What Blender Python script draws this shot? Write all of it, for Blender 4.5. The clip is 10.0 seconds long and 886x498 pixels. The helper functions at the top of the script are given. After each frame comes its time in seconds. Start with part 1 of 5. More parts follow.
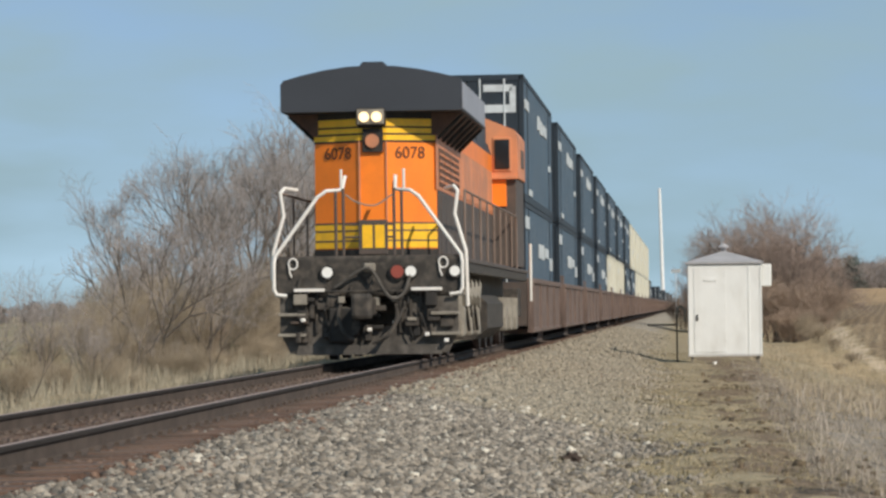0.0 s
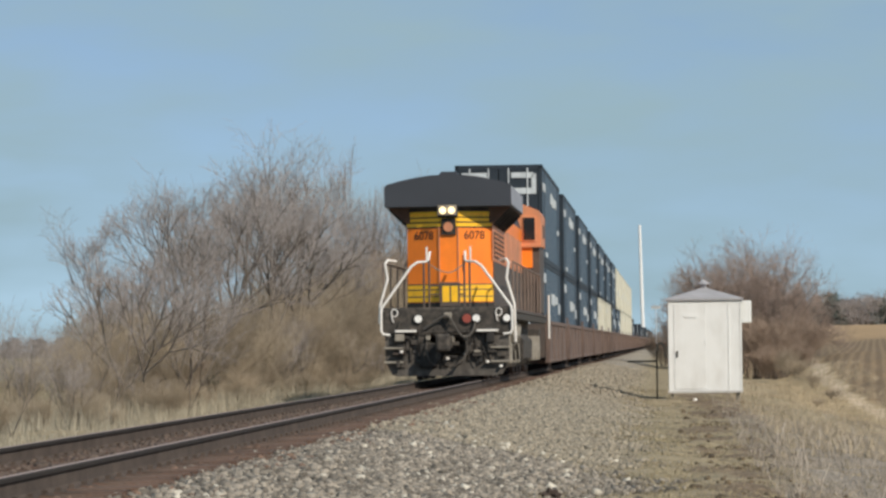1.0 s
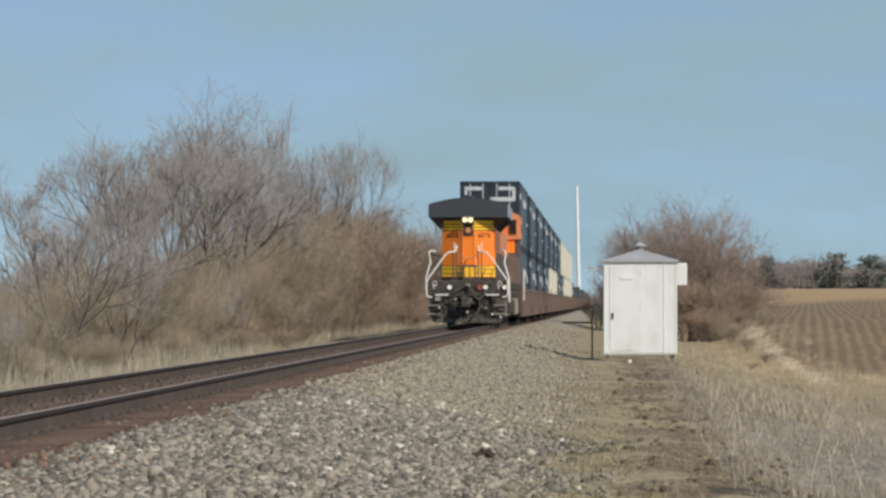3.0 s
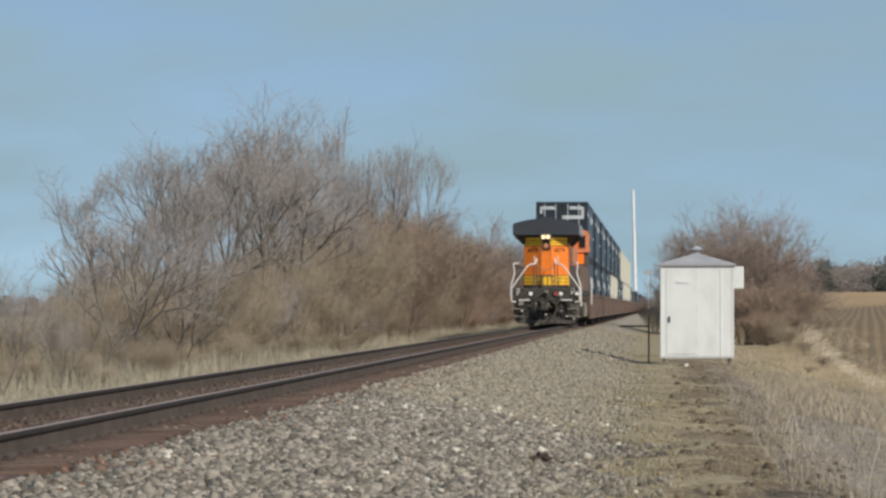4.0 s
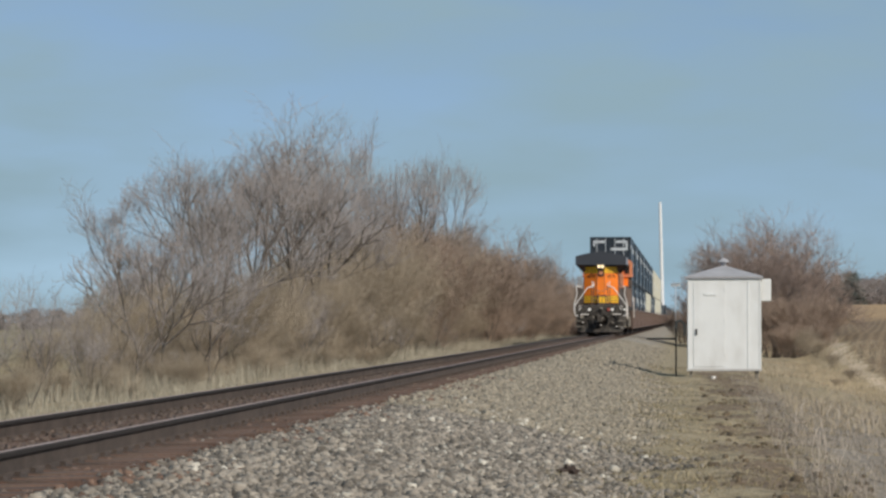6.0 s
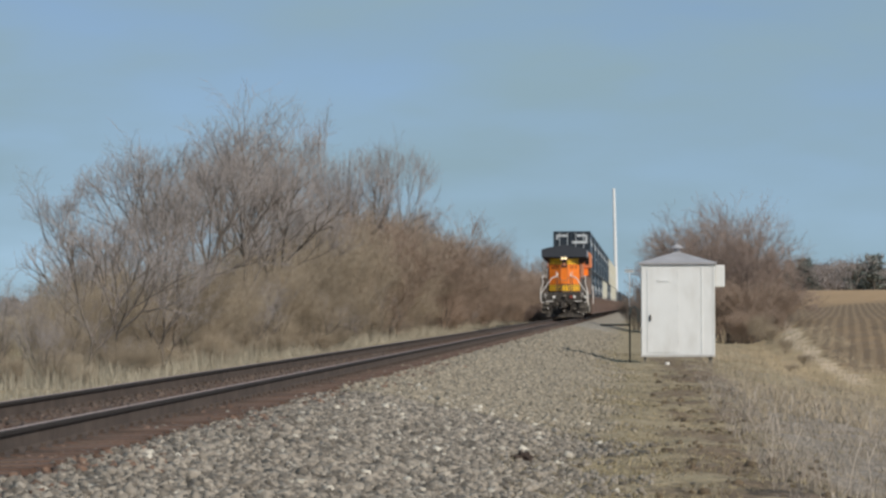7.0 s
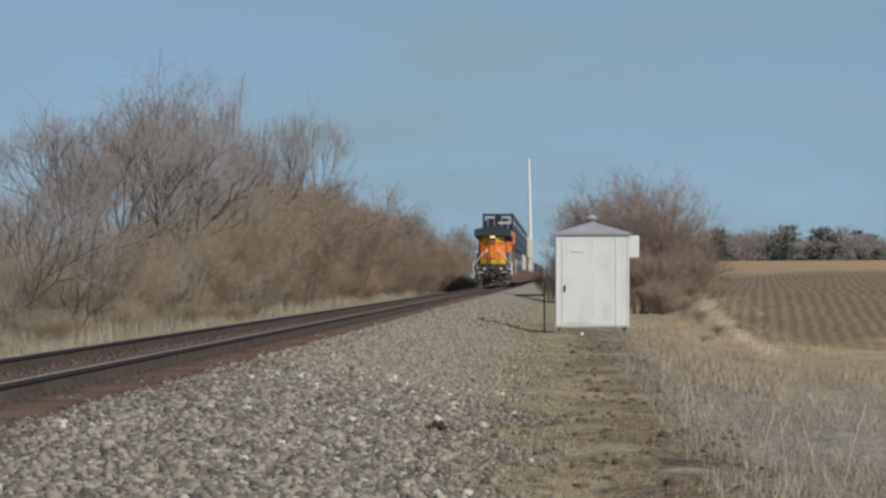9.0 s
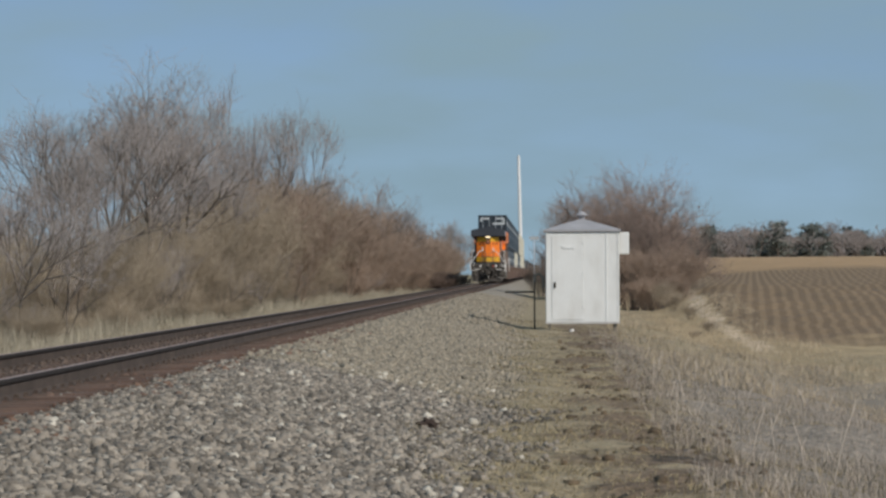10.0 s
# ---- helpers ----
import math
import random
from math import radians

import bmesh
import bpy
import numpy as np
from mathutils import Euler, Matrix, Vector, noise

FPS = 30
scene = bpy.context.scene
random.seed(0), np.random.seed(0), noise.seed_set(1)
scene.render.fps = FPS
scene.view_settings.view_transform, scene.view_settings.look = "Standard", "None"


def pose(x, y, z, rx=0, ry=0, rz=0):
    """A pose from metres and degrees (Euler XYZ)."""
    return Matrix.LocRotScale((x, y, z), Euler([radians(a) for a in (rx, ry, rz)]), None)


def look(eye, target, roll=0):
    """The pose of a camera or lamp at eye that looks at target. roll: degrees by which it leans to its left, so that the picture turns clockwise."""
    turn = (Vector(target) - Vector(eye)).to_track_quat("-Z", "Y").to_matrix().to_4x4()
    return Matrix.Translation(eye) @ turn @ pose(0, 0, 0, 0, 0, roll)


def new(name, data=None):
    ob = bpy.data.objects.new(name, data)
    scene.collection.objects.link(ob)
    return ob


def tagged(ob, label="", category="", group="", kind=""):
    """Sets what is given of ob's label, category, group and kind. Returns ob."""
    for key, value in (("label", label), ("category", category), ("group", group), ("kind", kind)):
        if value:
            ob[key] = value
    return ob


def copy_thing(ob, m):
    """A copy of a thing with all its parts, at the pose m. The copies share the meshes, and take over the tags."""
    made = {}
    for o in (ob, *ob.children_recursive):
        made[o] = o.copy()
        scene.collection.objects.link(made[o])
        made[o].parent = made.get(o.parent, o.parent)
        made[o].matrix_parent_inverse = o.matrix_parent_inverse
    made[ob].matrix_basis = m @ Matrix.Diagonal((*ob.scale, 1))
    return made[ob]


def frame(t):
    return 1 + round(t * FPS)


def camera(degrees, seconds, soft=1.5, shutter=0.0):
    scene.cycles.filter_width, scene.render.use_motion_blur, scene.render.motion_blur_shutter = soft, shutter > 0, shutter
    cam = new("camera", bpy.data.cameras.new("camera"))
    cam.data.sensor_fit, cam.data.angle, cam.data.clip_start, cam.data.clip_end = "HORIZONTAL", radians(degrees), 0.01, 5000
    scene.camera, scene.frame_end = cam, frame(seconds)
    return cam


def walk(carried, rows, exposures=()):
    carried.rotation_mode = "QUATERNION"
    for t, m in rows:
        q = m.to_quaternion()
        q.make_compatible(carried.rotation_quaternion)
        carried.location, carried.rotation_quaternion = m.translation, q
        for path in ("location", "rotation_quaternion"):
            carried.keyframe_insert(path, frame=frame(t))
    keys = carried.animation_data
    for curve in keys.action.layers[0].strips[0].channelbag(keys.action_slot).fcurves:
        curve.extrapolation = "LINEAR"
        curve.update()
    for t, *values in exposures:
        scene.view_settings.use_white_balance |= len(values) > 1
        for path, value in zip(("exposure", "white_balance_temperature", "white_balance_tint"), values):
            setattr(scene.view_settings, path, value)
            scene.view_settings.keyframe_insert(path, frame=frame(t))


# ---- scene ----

# World: the rails run along +Y, x = 0 is the middle of the track, z = 0 the top of the near rail.
cam = camera(14.65, 10.0, soft=2.65)
EYE = (5.0, 0.0, 0.81)
# seconds, degrees turned to the track's side, degrees tilted up, roll
TURNS = [(0.0, 4.071, 0.993, -0.76), (0.5, 3.998, 1.401, -0.91), (1.0, 3.733, 1.592, -0.71), (1.5, 2.792, 1.573, -0.44),
         (2.0, 2.439, 1.138, 0.02), (2.2, 2.345, 1.036, 0.15), (2.75, 2.55, 0.93, 0.08), (3.3, 2.943, 0.877, -0.02), (3.5, 3.208, 0.859, 0.0), (4.0, 3.621, 0.972, -0.08),
         (4.5, 3.855, 1.064, 0.00), (5.0, 4.005, 1.073, -0.14), (5.5, 4.033, 1.075, -0.12), (5.7, 4.095, 1.196, -0.09),
         (6.25, 4.0, 1.15, -0.15), (6.8, 3.578, 1.013, -0.20), (7.0, 3.304, 0.957, -0.23), (7.5, 2.649, 1.147, -0.33), (8.0, 2.356, 1.116, -0.37),
         (8.5, 2.327, 0.888, -0.27), (9.0, 1.890, 0.455, -0.12), (9.5, 1.467, 0.122, 0.12), (10.0, 1.725, 0.403, -0.24)]


def aim(turn, tilt, roll):
    a, e = radians(turn), radians(tilt)
    way = Vector((-math.sin(a) * math.cos(e), math.cos(a) * math.cos(e), math.sin(e)))
    return look(EYE, Vector(EYE) + 100 * way, roll)


walk(cam, [(t, aim(a, e, r)) for t, a, e, r in TURNS], [(0.0, 0.08, 6790, 11), (1.5, 0.05, 6800, 11), (4.0, -0.03, 6700, 11), (7.0, -0.14, 6600, 12), (8.5, -0.22, 6540, 12), (10.0, -0.30, 6480, 12)])

# ---- light ----
SUN_AZ, SUN_EL = radians(42), radians(36)          # to the right of straight behind the camera
world = bpy.data.worlds.new("sky")
scene.world = world
world.use_nodes = True
wn, wl = world.node_tree.nodes, world.node_tree.links
sky = wn.new("ShaderNodeTexSky")
sky.sky_type, sky.sun_disc, sky.sun_elevation = "NISHITA", False, SUN_EL
sky.sun_rotation = radians(180) - SUN_AZ
sky.air_density, sky.dust_density, sky.ozone_density = 1.0, 0.25, 3.0
wn["Background"].inputs["Strength"].default_value = 0.10
# thin veils of high cloud
wtc, wmap, wnoise, wramp, wmix = (wn.new(k) for k in ("ShaderNodeTexCoord", "ShaderNodeMapping", "ShaderNodeTexNoise", "ShaderNodeValToRGB", "ShaderNodeMix"))
wmap.inputs["Scale"].default_value = (7, 7, 24)
wnoise.inputs["Scale"].default_value, wnoise.inputs["Detail"].default_value = 1.6, 4
wramp.color_ramp.elements[0].position, wramp.color_ramp.elements[1].position = 0.34, 0.66
wramp.color_ramp.elements[0].color, wramp.color_ramp.elements[1].color = (0.12, 0.12, 0.12, 1), (1, 1, 1, 1)
wmix.data_type = "RGBA"
wl.new(wtc.outputs["Generated"], wmap.inputs[0])
wl.new(wmap.outputs[0], wnoise.inputs["Vector"])
wl.new(wnoise.outputs["Fac"], wramp.inputs[0])
wl.new(wramp.outputs[0], wmix.inputs[0])
wlift, wnorm = wn.new("ShaderNodeMapping"), wn.new("ShaderNodeVectorMath")
wlift.inputs["Location"].default_value = (0, 0, 0.105)              # clear blue air down to the horizon
wnorm.operation = "NORMALIZE"
wl.new(wtc.outputs["Generated"], wlift.inputs[0])
wl.new(wlift.outputs[0], wnorm.inputs[0])
wl.new(wnorm.outputs[0], sky.inputs[0])
wl.new(sky.outputs[0], wmix.inputs[6])
wmix.inputs[7].default_value = (2.95, 4.42, 5.3, 1)
wl.new(wmix.outputs[2], wn["Background"].inputs[0])

sun = new("sun", bpy.data.lights.new("sun", "SUN"))
sun.data.energy, sun.data.angle, sun.data.color = 3.7, radians(0.6), (1.0, 0.91, 0.79)
to_sun = Vector((math.sin(SUN_AZ) * math.cos(SUN_EL), -math.cos(SUN_AZ) * math.cos(SUN_EL), math.sin(SUN_EL)))
sun.matrix_world = look((0, 0, 60), Vector((0, 0, 60)) - to_sun)


# ---- materials ----
def mat(name, color, rough=0.8, metal=0.0, vary=0.25, scale=3.0, fine=40.0, bump=0.2, dirt=None, dirt_amount=0.5, island=0.0, stretch=(1, 1, 1), coords="Object", per_object=0.0):
    """A surface with coarse and fine variation, optional stains of another colour, and a fine relief."""
    m = bpy.data.materials.new(name)
    m.use_nodes = True
    n, l = m.node_tree.nodes, m.node_tree.links
    b = n["Principled BSDF"]
    b.inputs["Roughness"].default_value, b.inputs["Metallic"].default_value = rough, metal
    tc, mp = n.new("ShaderNodeTexCoord"), n.new("ShaderNodeMapping")
    mp.inputs["Scale"].default_value = stretch
    l.new(tc.outputs[coords], mp.inputs[0])
    coarse, grain = n.new("ShaderNodeTexNoise"), n.new("ShaderNodeTexNoise")
    coarse.inputs["Scale"].default_value, coarse.inputs["Detail"].default_value = scale, 6
    grain.inputs["Scale"].default_value, grain.inputs["Detail"].default_value = fine, 3
    for t in (coarse, grain):
        l.new(mp.outputs[0], t.inputs["Vector"])
    add = n.new("ShaderNodeMath")
    add.operation = "MULTIPLY_ADD"
    add.inputs[1].default_value = 0.5
    l.new(grain.outputs["Fac"], add.inputs[0])
    l.new(coarse.outputs["Fac"], add.inputs[2])
    rng = n.new("ShaderNodeMapRange")
    rng.inputs[1].default_value, rng.inputs[2].default_value = 0.45, 1.05
    rng.inputs[3].default_value, rng.inputs[4].default_value = 1 - vary, 1 + vary
    l.new(add.outputs[0], rng.inputs[0])
    value = rng.outputs[0]
    for amount, node, out in ((island, "ShaderNodeNewGeometry", "Random Per Island"), (per_object, "ShaderNodeObjectInfo", "Random")):
        if amount:
            g, r2, mu = n.new(node), n.new("ShaderNodeMapRange"), n.new("ShaderNodeMath")
            r2.inputs[3].default_value, r2.inputs[4].default_value = 1 - amount, 1 + amount
            mu.operation = "MULTIPLY"
            l.new(g.outputs[out], r2.inputs[0])
            l.new(r2.outputs[0], mu.inputs[0])
            l.new(value, mu.inputs[1])
            value = mu.outputs[0]
    mul = n.new("ShaderNodeMix")
    mul.data_type, mul.blend_type = "RGBA", "MULTIPLY"
    mul.inputs[0].default_value = 1
    mul.inputs[6].default_value = (*color, 1)
    l.new(value, mul.inputs[7])
    col = mul.outputs[2]
    if dirt:
        dn, dr, dm = n.new("ShaderNodeTexNoise"), n.new("ShaderNodeValToRGB"), n.new("ShaderNodeMix")
        dn.inputs["Scale"].default_value, dn.inputs["Detail"].default_value = scale * 1.7, 8
        dr.color_ramp.elements[0].position, dr.color_ramp.elements[1].position = 0.45, 0.72
        dr.color_ramp.elements[1].color = (dirt_amount,) * 3 + (1,)
        l.new(mp.outputs[0], dn.inputs["Vector"])
        l.new(dn.outputs["Fac"], dr.inputs[0])
        dm.data_type = "RGBA"
        l.new(dr.outputs[0], dm.inputs[0])
        l.new(col, dm.inputs[6])
        dm.inputs[7].default_value = (*dirt, 1)
        col = dm.outputs[2]
    l.new(col, b.inputs["Base Color"])
    if bump:
        bp = n.new("ShaderNodeBump")
        bp.inputs["Strength"].default_value, bp.inputs["Distance"].default_value = bump, 0.02
        l.new(grain.outputs["Fac"], bp.inputs["Height"])
        l.new(bp.outputs[0], b.inputs["Normal"])
    return m


def glow(name, color, strength):
    m = bpy.data.materials.new(name)
    m.use_nodes = True
    b = m.node_tree.nodes["Principled BSDF"]
    b.inputs["Base Color"].default_value = (*color, 1)
    b.inputs["Emission Color"].default_value = (*color, 1)
    b.inputs["Emission Strength"].default_value = strength
    return m


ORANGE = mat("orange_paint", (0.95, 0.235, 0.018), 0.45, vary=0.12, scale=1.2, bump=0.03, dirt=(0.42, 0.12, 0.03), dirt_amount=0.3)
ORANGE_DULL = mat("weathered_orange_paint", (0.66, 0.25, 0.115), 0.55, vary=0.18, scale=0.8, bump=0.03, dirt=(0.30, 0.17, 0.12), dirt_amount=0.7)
YELLOW = mat("yellow_paint", (0.95, 0.53, 0.02), 0.45, vary=0.1, bump=0.03, dirt=(0.3, 0.18, 0.05), dirt_amount=0.3)
BLACK = mat("black_paint", (0.02, 0.019, 0.018), 0.75, vary=0.3, scale=2, bump=0.05, dirt=(0.06, 0.05, 0.04), dirt_amount=0.6)
ROOF = mat("charcoal_roof_paint", (0.036, 0.042, 0.054), 0.55, vary=0.12, scale=1.5, bump=0.05)
GREY_SIDE = mat("wing_side_grey_paint", (0.28, 0.30, 0.35), 0.6, vary=0.15, scale=1.5, bump=0.05)
UNDER = mat("grimy_underframe", (0.036, 0.032, 0.028), 0.75, vary=0.5, scale=4, bump=0.4, dirt=(0.13, 0.11, 0.09), dirt_amount=0.7)
DUSTY = mat("dusty_steel", (0.24, 0.22, 0.185), 0.8, vary=0.4, scale=4, bump=0.3)
PLATE = mat("grimy_grey_plate", (0.095, 0.086, 0.076), 0.8, vary=0.5, scale=3, bump=0.3, dirt=(0.03, 0.027, 0.024), dirt_amount=0.8)
NUMBER = mat("brown_black_lettering", (0.10, 0.035, 0.015), 0.6, vary=0.2, bump=0)
STANCHION = mat("dusty_brown_stanchion", (0.20, 0.15, 0.125), 0.7, vary=0.2, bump=0)
SCREEN = mat("rusty_radiator_screen", (0.12, 0.065, 0.045), 0.8, vary=0.35, scale=3, bump=0.3, dirt=(0.05, 0.035, 0.03), dirt_amount=0.7)
WHITE_RAIL = mat("white_handrail_paint", (0.78, 0.76, 0.72), 0.5, vary=0.08, bump=0.0)
BROWN_HOOD = mat("brown_black_paint", (0.075, 0.06, 0.052), 0.6, vary=0.25, scale=2, bump=0.05, dirt=(0.13, 0.09, 0.07), dirt_amount=0.6)
GLASS = mat("dark_cab_glass", (0.02, 0.02, 0.022), 0.08, vary=0.1, bump=0)
LAMP = glow("warm_headlight", (1.0, 0.80, 0.48), 1.0)
LAMP_WHITE = mat("white_lamp_lens", (0.85, 0.85, 0.82), 0.15, vary=0.05, bump=0)
RED = mat("red_lamp_lens", (0.30, 0.07, 0.05), 0.3, vary=0.1, bump=0)
BLUE = mat("blue_container_paint", (0.058, 0.096, 0.138), 0.5, vary=0.2, scale=0.8, bump=0.04, dirt=(0.10, 0.12, 0.14), dirt_amount=0.55)
BLUE_DARK = mat("dark_blue_steel", (0.014, 0.024, 0.036), 0.55, vary=0.2, bump=0.04)
CREAM = mat("cream_container_paint", (0.60, 0.60, 0.51), 0.55, vary=0.12, scale=0.8, bump=0.04, dirt=(0.4, 0.35, 0.25), dirt_amount=0.4)
MARKING = mat("white_marking_paint", (0.52, 0.57, 0.60), 0.6, vary=0.3, bump=0)
WELL = mat("rusty_brown_car_paint", (0.165, 0.115, 0.095), 0.75, vary=0.3, scale=1.2, bump=0.15, dirt=(0.07, 0.05, 0.045), dirt_amount=0.7)
WHEEL = mat("wheel_steel", (0.06, 0.045, 0.04), 0.6, metal=0.4, vary=0.3)
RAIL_SIDE = mat("rusty_rail_web", (0.086, 0.065, 0.053), 0.9, vary=0.45, scale=3, bump=0.4, dirt=(0.06, 0.042, 0.034), dirt_amount=0.7)
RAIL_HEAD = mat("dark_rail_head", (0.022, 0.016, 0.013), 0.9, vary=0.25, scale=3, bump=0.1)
RAIL_TOP = mat("worn_steel_painted_sheen", (0.34, 0.265, 0.24), 0.75, metal=0.0, vary=0.15, scale=2, bump=0.02)
TIE = mat("weathered_tie_wood", (0.092, 0.063, 0.048), 0.9, vary=0.35, scale=3, bump=0.5, dirt=(0.19, 0.10, 0.07), dirt_amount=0.6, per_object=0.3)
STONE = mat("ballast_stone", (0.232, 0.208, 0.174), 0.9, vary=0.2, scale=9, fine=90, bump=0.3, island=0.6)
STONE_PALE = mat("pale_ballast_stone", (0.48, 0.45, 0.385), 0.9, vary=0.2, scale=9, fine=90, bump=0.3, island=0.25)
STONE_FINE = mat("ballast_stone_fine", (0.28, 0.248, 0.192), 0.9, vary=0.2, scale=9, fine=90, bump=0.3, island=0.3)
STONE_RUST = mat("rust_stained_ballast", (0.115, 0.086, 0.07), 0.9, vary=0.25, scale=9, fine=90, bump=0.3, island=0.25)
STONE_TIE = mat("red_brown_ballast", (0.165, 0.105, 0.075), 0.9, vary=0.25, scale=9, fine=90, bump=0.3, island=0.4)
SHED_WHITE = mat("white_painted_metal", (0.74, 0.765, 0.765), 0.55, vary=0.05, scale=1.4, bump=0.04, dirt=(0.52, 0.52, 0.49), dirt_amount=0.4, stretch=(1, 1, 0.4))
SHED_ROOF = mat("grey_shed_roof", (0.35, 0.35, 0.37), 0.7, vary=0.15, scale=3, bump=0.1)
SHED_LINE = mat("shed_seam_grey", (0.5, 0.5, 0.49), 0.7, vary=0.1)
GALV = mat("galvanised_post", (0.74, 0.77, 0.79), 0.5, metal=0.0, vary=0.12, scale=1)
DARK_POST = mat("dark_weathered_post", (0.045, 0.04, 0.035), 0.85, vary=0.3)
BARK = mat("grey_bark", (0.14, 0.118, 0.10), 0.95, vary=0.3, scale=4, bump=0.4, per_object=0.15)
TWIG = mat("grey_brown_twigs", (0.345, 0.312, 0.298), 0.95, vary=0.2, scale=0.5, bump=0, per_object=0.12, island=0.2)
TWIG_WARM = mat("tan_brush_twigs", (0.37, 0.308, 0.232), 0.95, vary=0.25, scale=0.5, bump=0, per_object=0.2, island=0.25)
TWIG_RUDDY = mat("ruddy_brush_twigs", (0.355, 0.27, 0.212), 0.95, vary=0.25, scale=0.5, bump=0, per_object=0.2, island=0.25)
TWIG_RED = mat("reddish_twigs", (0.32, 0.25, 0.215), 0.95, vary=0.25, scale=0.5, bump=0, per_object=0.15, island=0.25)
DRY_GRASS = mat("dry_pale_grass", (0.35, 0.322, 0.255), 0.95, vary=0.25, scale=0.6, bump=0, island=0.35)
DULL_GRASS = mat("dull_winter_grass", (0.28, 0.235, 0.145), 0.95, vary=0.3, scale=0.4, bump=0, island=0.6)
STRAW = mat("straw_grass", (0.40, 0.335, 0.24), 0.95, vary=0.25, scale=0.6, bump=0, island=0.35)
GREY_WEED = mat("grey_dead_weeds", (0.33, 0.29, 0.245), 0.95, vary=0.25, scale=0.6, bump=0, island=0.3)
# far trees: distance haze is put into these two lightened colours
PINE = mat("hazed_evergreen_needles", (0.145, 0.165, 0.15), 0.9, vary=0.35, scale=0.4, bump=0, island=0.35, per_object=0.2)
FAR_TWIG = mat("hazed_bare_wood", (0.31, 0.28, 0.27), 0.95, vary=0.25, scale=0.2, bump=0, island=0.25)
TURF = mat("torn_turf", (0.105, 0.078, 0.05), 0.95, vary=0.3, bump=0.4, island=0.4)
WEED = mat("bleached_weed_stem", (0.48, 0.42, 0.355), 0.9, vary=0.15, bump=0)
HEAP_TWIG = mat("dark_dead_branches", (0.19, 0.14, 0.115), 0.95, vary=0.3, scale=0.6, bump=0, island=0.3)
EARTH_CLOD = mat("dark_earth_clod", (0.05, 0.035, 0.028), 0.95, vary=0.3, bump=0.4)


# ---- mesh helpers ----
def add_box(bm, lo, hi, bevel=0.0):
    r = bmesh.ops.create_cube(bm, size=1)
    vs = r["verts"]
    c = [(a + b) / 2 for a, b in zip(lo, hi)]
    d = [b - a for a, b in zip(lo, hi)]
    for v in vs:
        v.co = Vector([c[i] + v.co[i] * d[i] for i in range(3)])
    if bevel:
        es = list({e for v in vs for e in v.link_edges})
        bmesh.ops.bevel(bm, geom=es, offset=bevel, segments=2, affect="EDGES", profile=0.5)
    return vs


def add_cyl(bm, p0, p1, r0, r1=None, n=12):
    p0, p1 = Vector(p0), Vector(p1)
    r1 = r0 if r1 is None else r1
    m = Matrix.Translation((p0 + p1) / 2) @ (p1 - p0).to_track_quat("Z", "Y").to_matrix().to_4x4()
    bmesh.ops.create_cone(bm, cap_ends=True, segments=n, radius1=r0, radius2=r1, depth=(p1 - p0).length, matrix=m)


def add_pipe(bm, pts, r, n=8):
    """A round tube swept through the points, mitred at the bends; closed if it ends where it starts."""
    pts = [Vector(p) for p in pts]
    closed = (pts[0] - pts[-1]).length < 1e-6
    if closed:
        pts = pts[:-1]
    last = len(pts) - 1
    rings, u = [], None
    for i, p in enumerate(pts):
        before = pts[i - 1] if i or closed else None
        after = pts[(i + 1) % len(pts)] if i < last or closed else None
        d = ((p - before).normalized() if before is not None else Vector()) + ((after - p).normalized() if after is not None else Vector())
        d.normalize()
        u = (d.orthogonal() if u is None else u - d * u.dot(d)).normalized()
        w = d.cross(u)
        rings.append([bm.verts.new(p + r * (u * math.cos(2 * math.pi * k / n) + w * math.sin(2 * math.pi * k / n))) for k in range(n)])
    pairs = list(zip(rings[:-1], rings[1:])) + ([(rings[-1], rings[0])] if closed else [])
    for a, b in pairs:
        for k in range(n):
            bm.faces.new((a[k], a[(k + 1) % n], b[(k + 1) % n], b[k]))
    if not closed:
        bm.faces.new(rings[0][::-1]), bm.faces.new(rings[-1])


def add_prism(bm, outline, y0, y1):
    """A closed outline in x, z drawn out from y0 to y1."""
    a = [bm.verts.new((x, y0, z)) for x, z in outline]
    b = [bm.verts.new((x, y1, z)) for x, z in outline]
    bm.faces.new(a), bm.faces.new(b[::-1])
    for i in range(len(a)):
        j = (i + 1) % len(a)
        bm.faces.new((a[j], a[i], b[i], b[j]))
    bmesh.ops.recalc_face_normals(bm, faces=bm.faces)


def mesh_of(name, bm, material, smooth=False):
    me = bpy.data.meshes.new(name)
    bm.to_mesh(me)
    bm.free()
    me.materials.append(material)
    if smooth:
        me.polygons.foreach_set("use_smooth", [True] * len(me.polygons))
    return me


def part(name, bm, material, parent=None, label="", smooth=False):
    ob = new(name, mesh_of(name, bm, material, smooth))
    if parent:
        ob.parent = parent
    return tagged(ob, label=label)


def block(name, lo, hi, material, parent=None, label="", bevel=0.0):
    bm = bmesh.new()
    add_box(bm, lo, hi, bevel)
    return part(name, bm, material, parent, label)


def pipe(name, pts, r, material, parent=None, label="", n=8):
    bm = bmesh.new()
    add_pipe(bm, [Vector(p) for p in pts], r, n)
    return part(name, bm, material, parent, label)


def raw(name, verts, faces, material, parent=None, label=""):
    me = bpy.data.meshes.new(name)
    me.from_pydata(verts, [], faces)
    me.materials.append(material)
    ob = new(name, me)
    if parent:
        ob.parent = parent
    return tagged(ob, label=label)


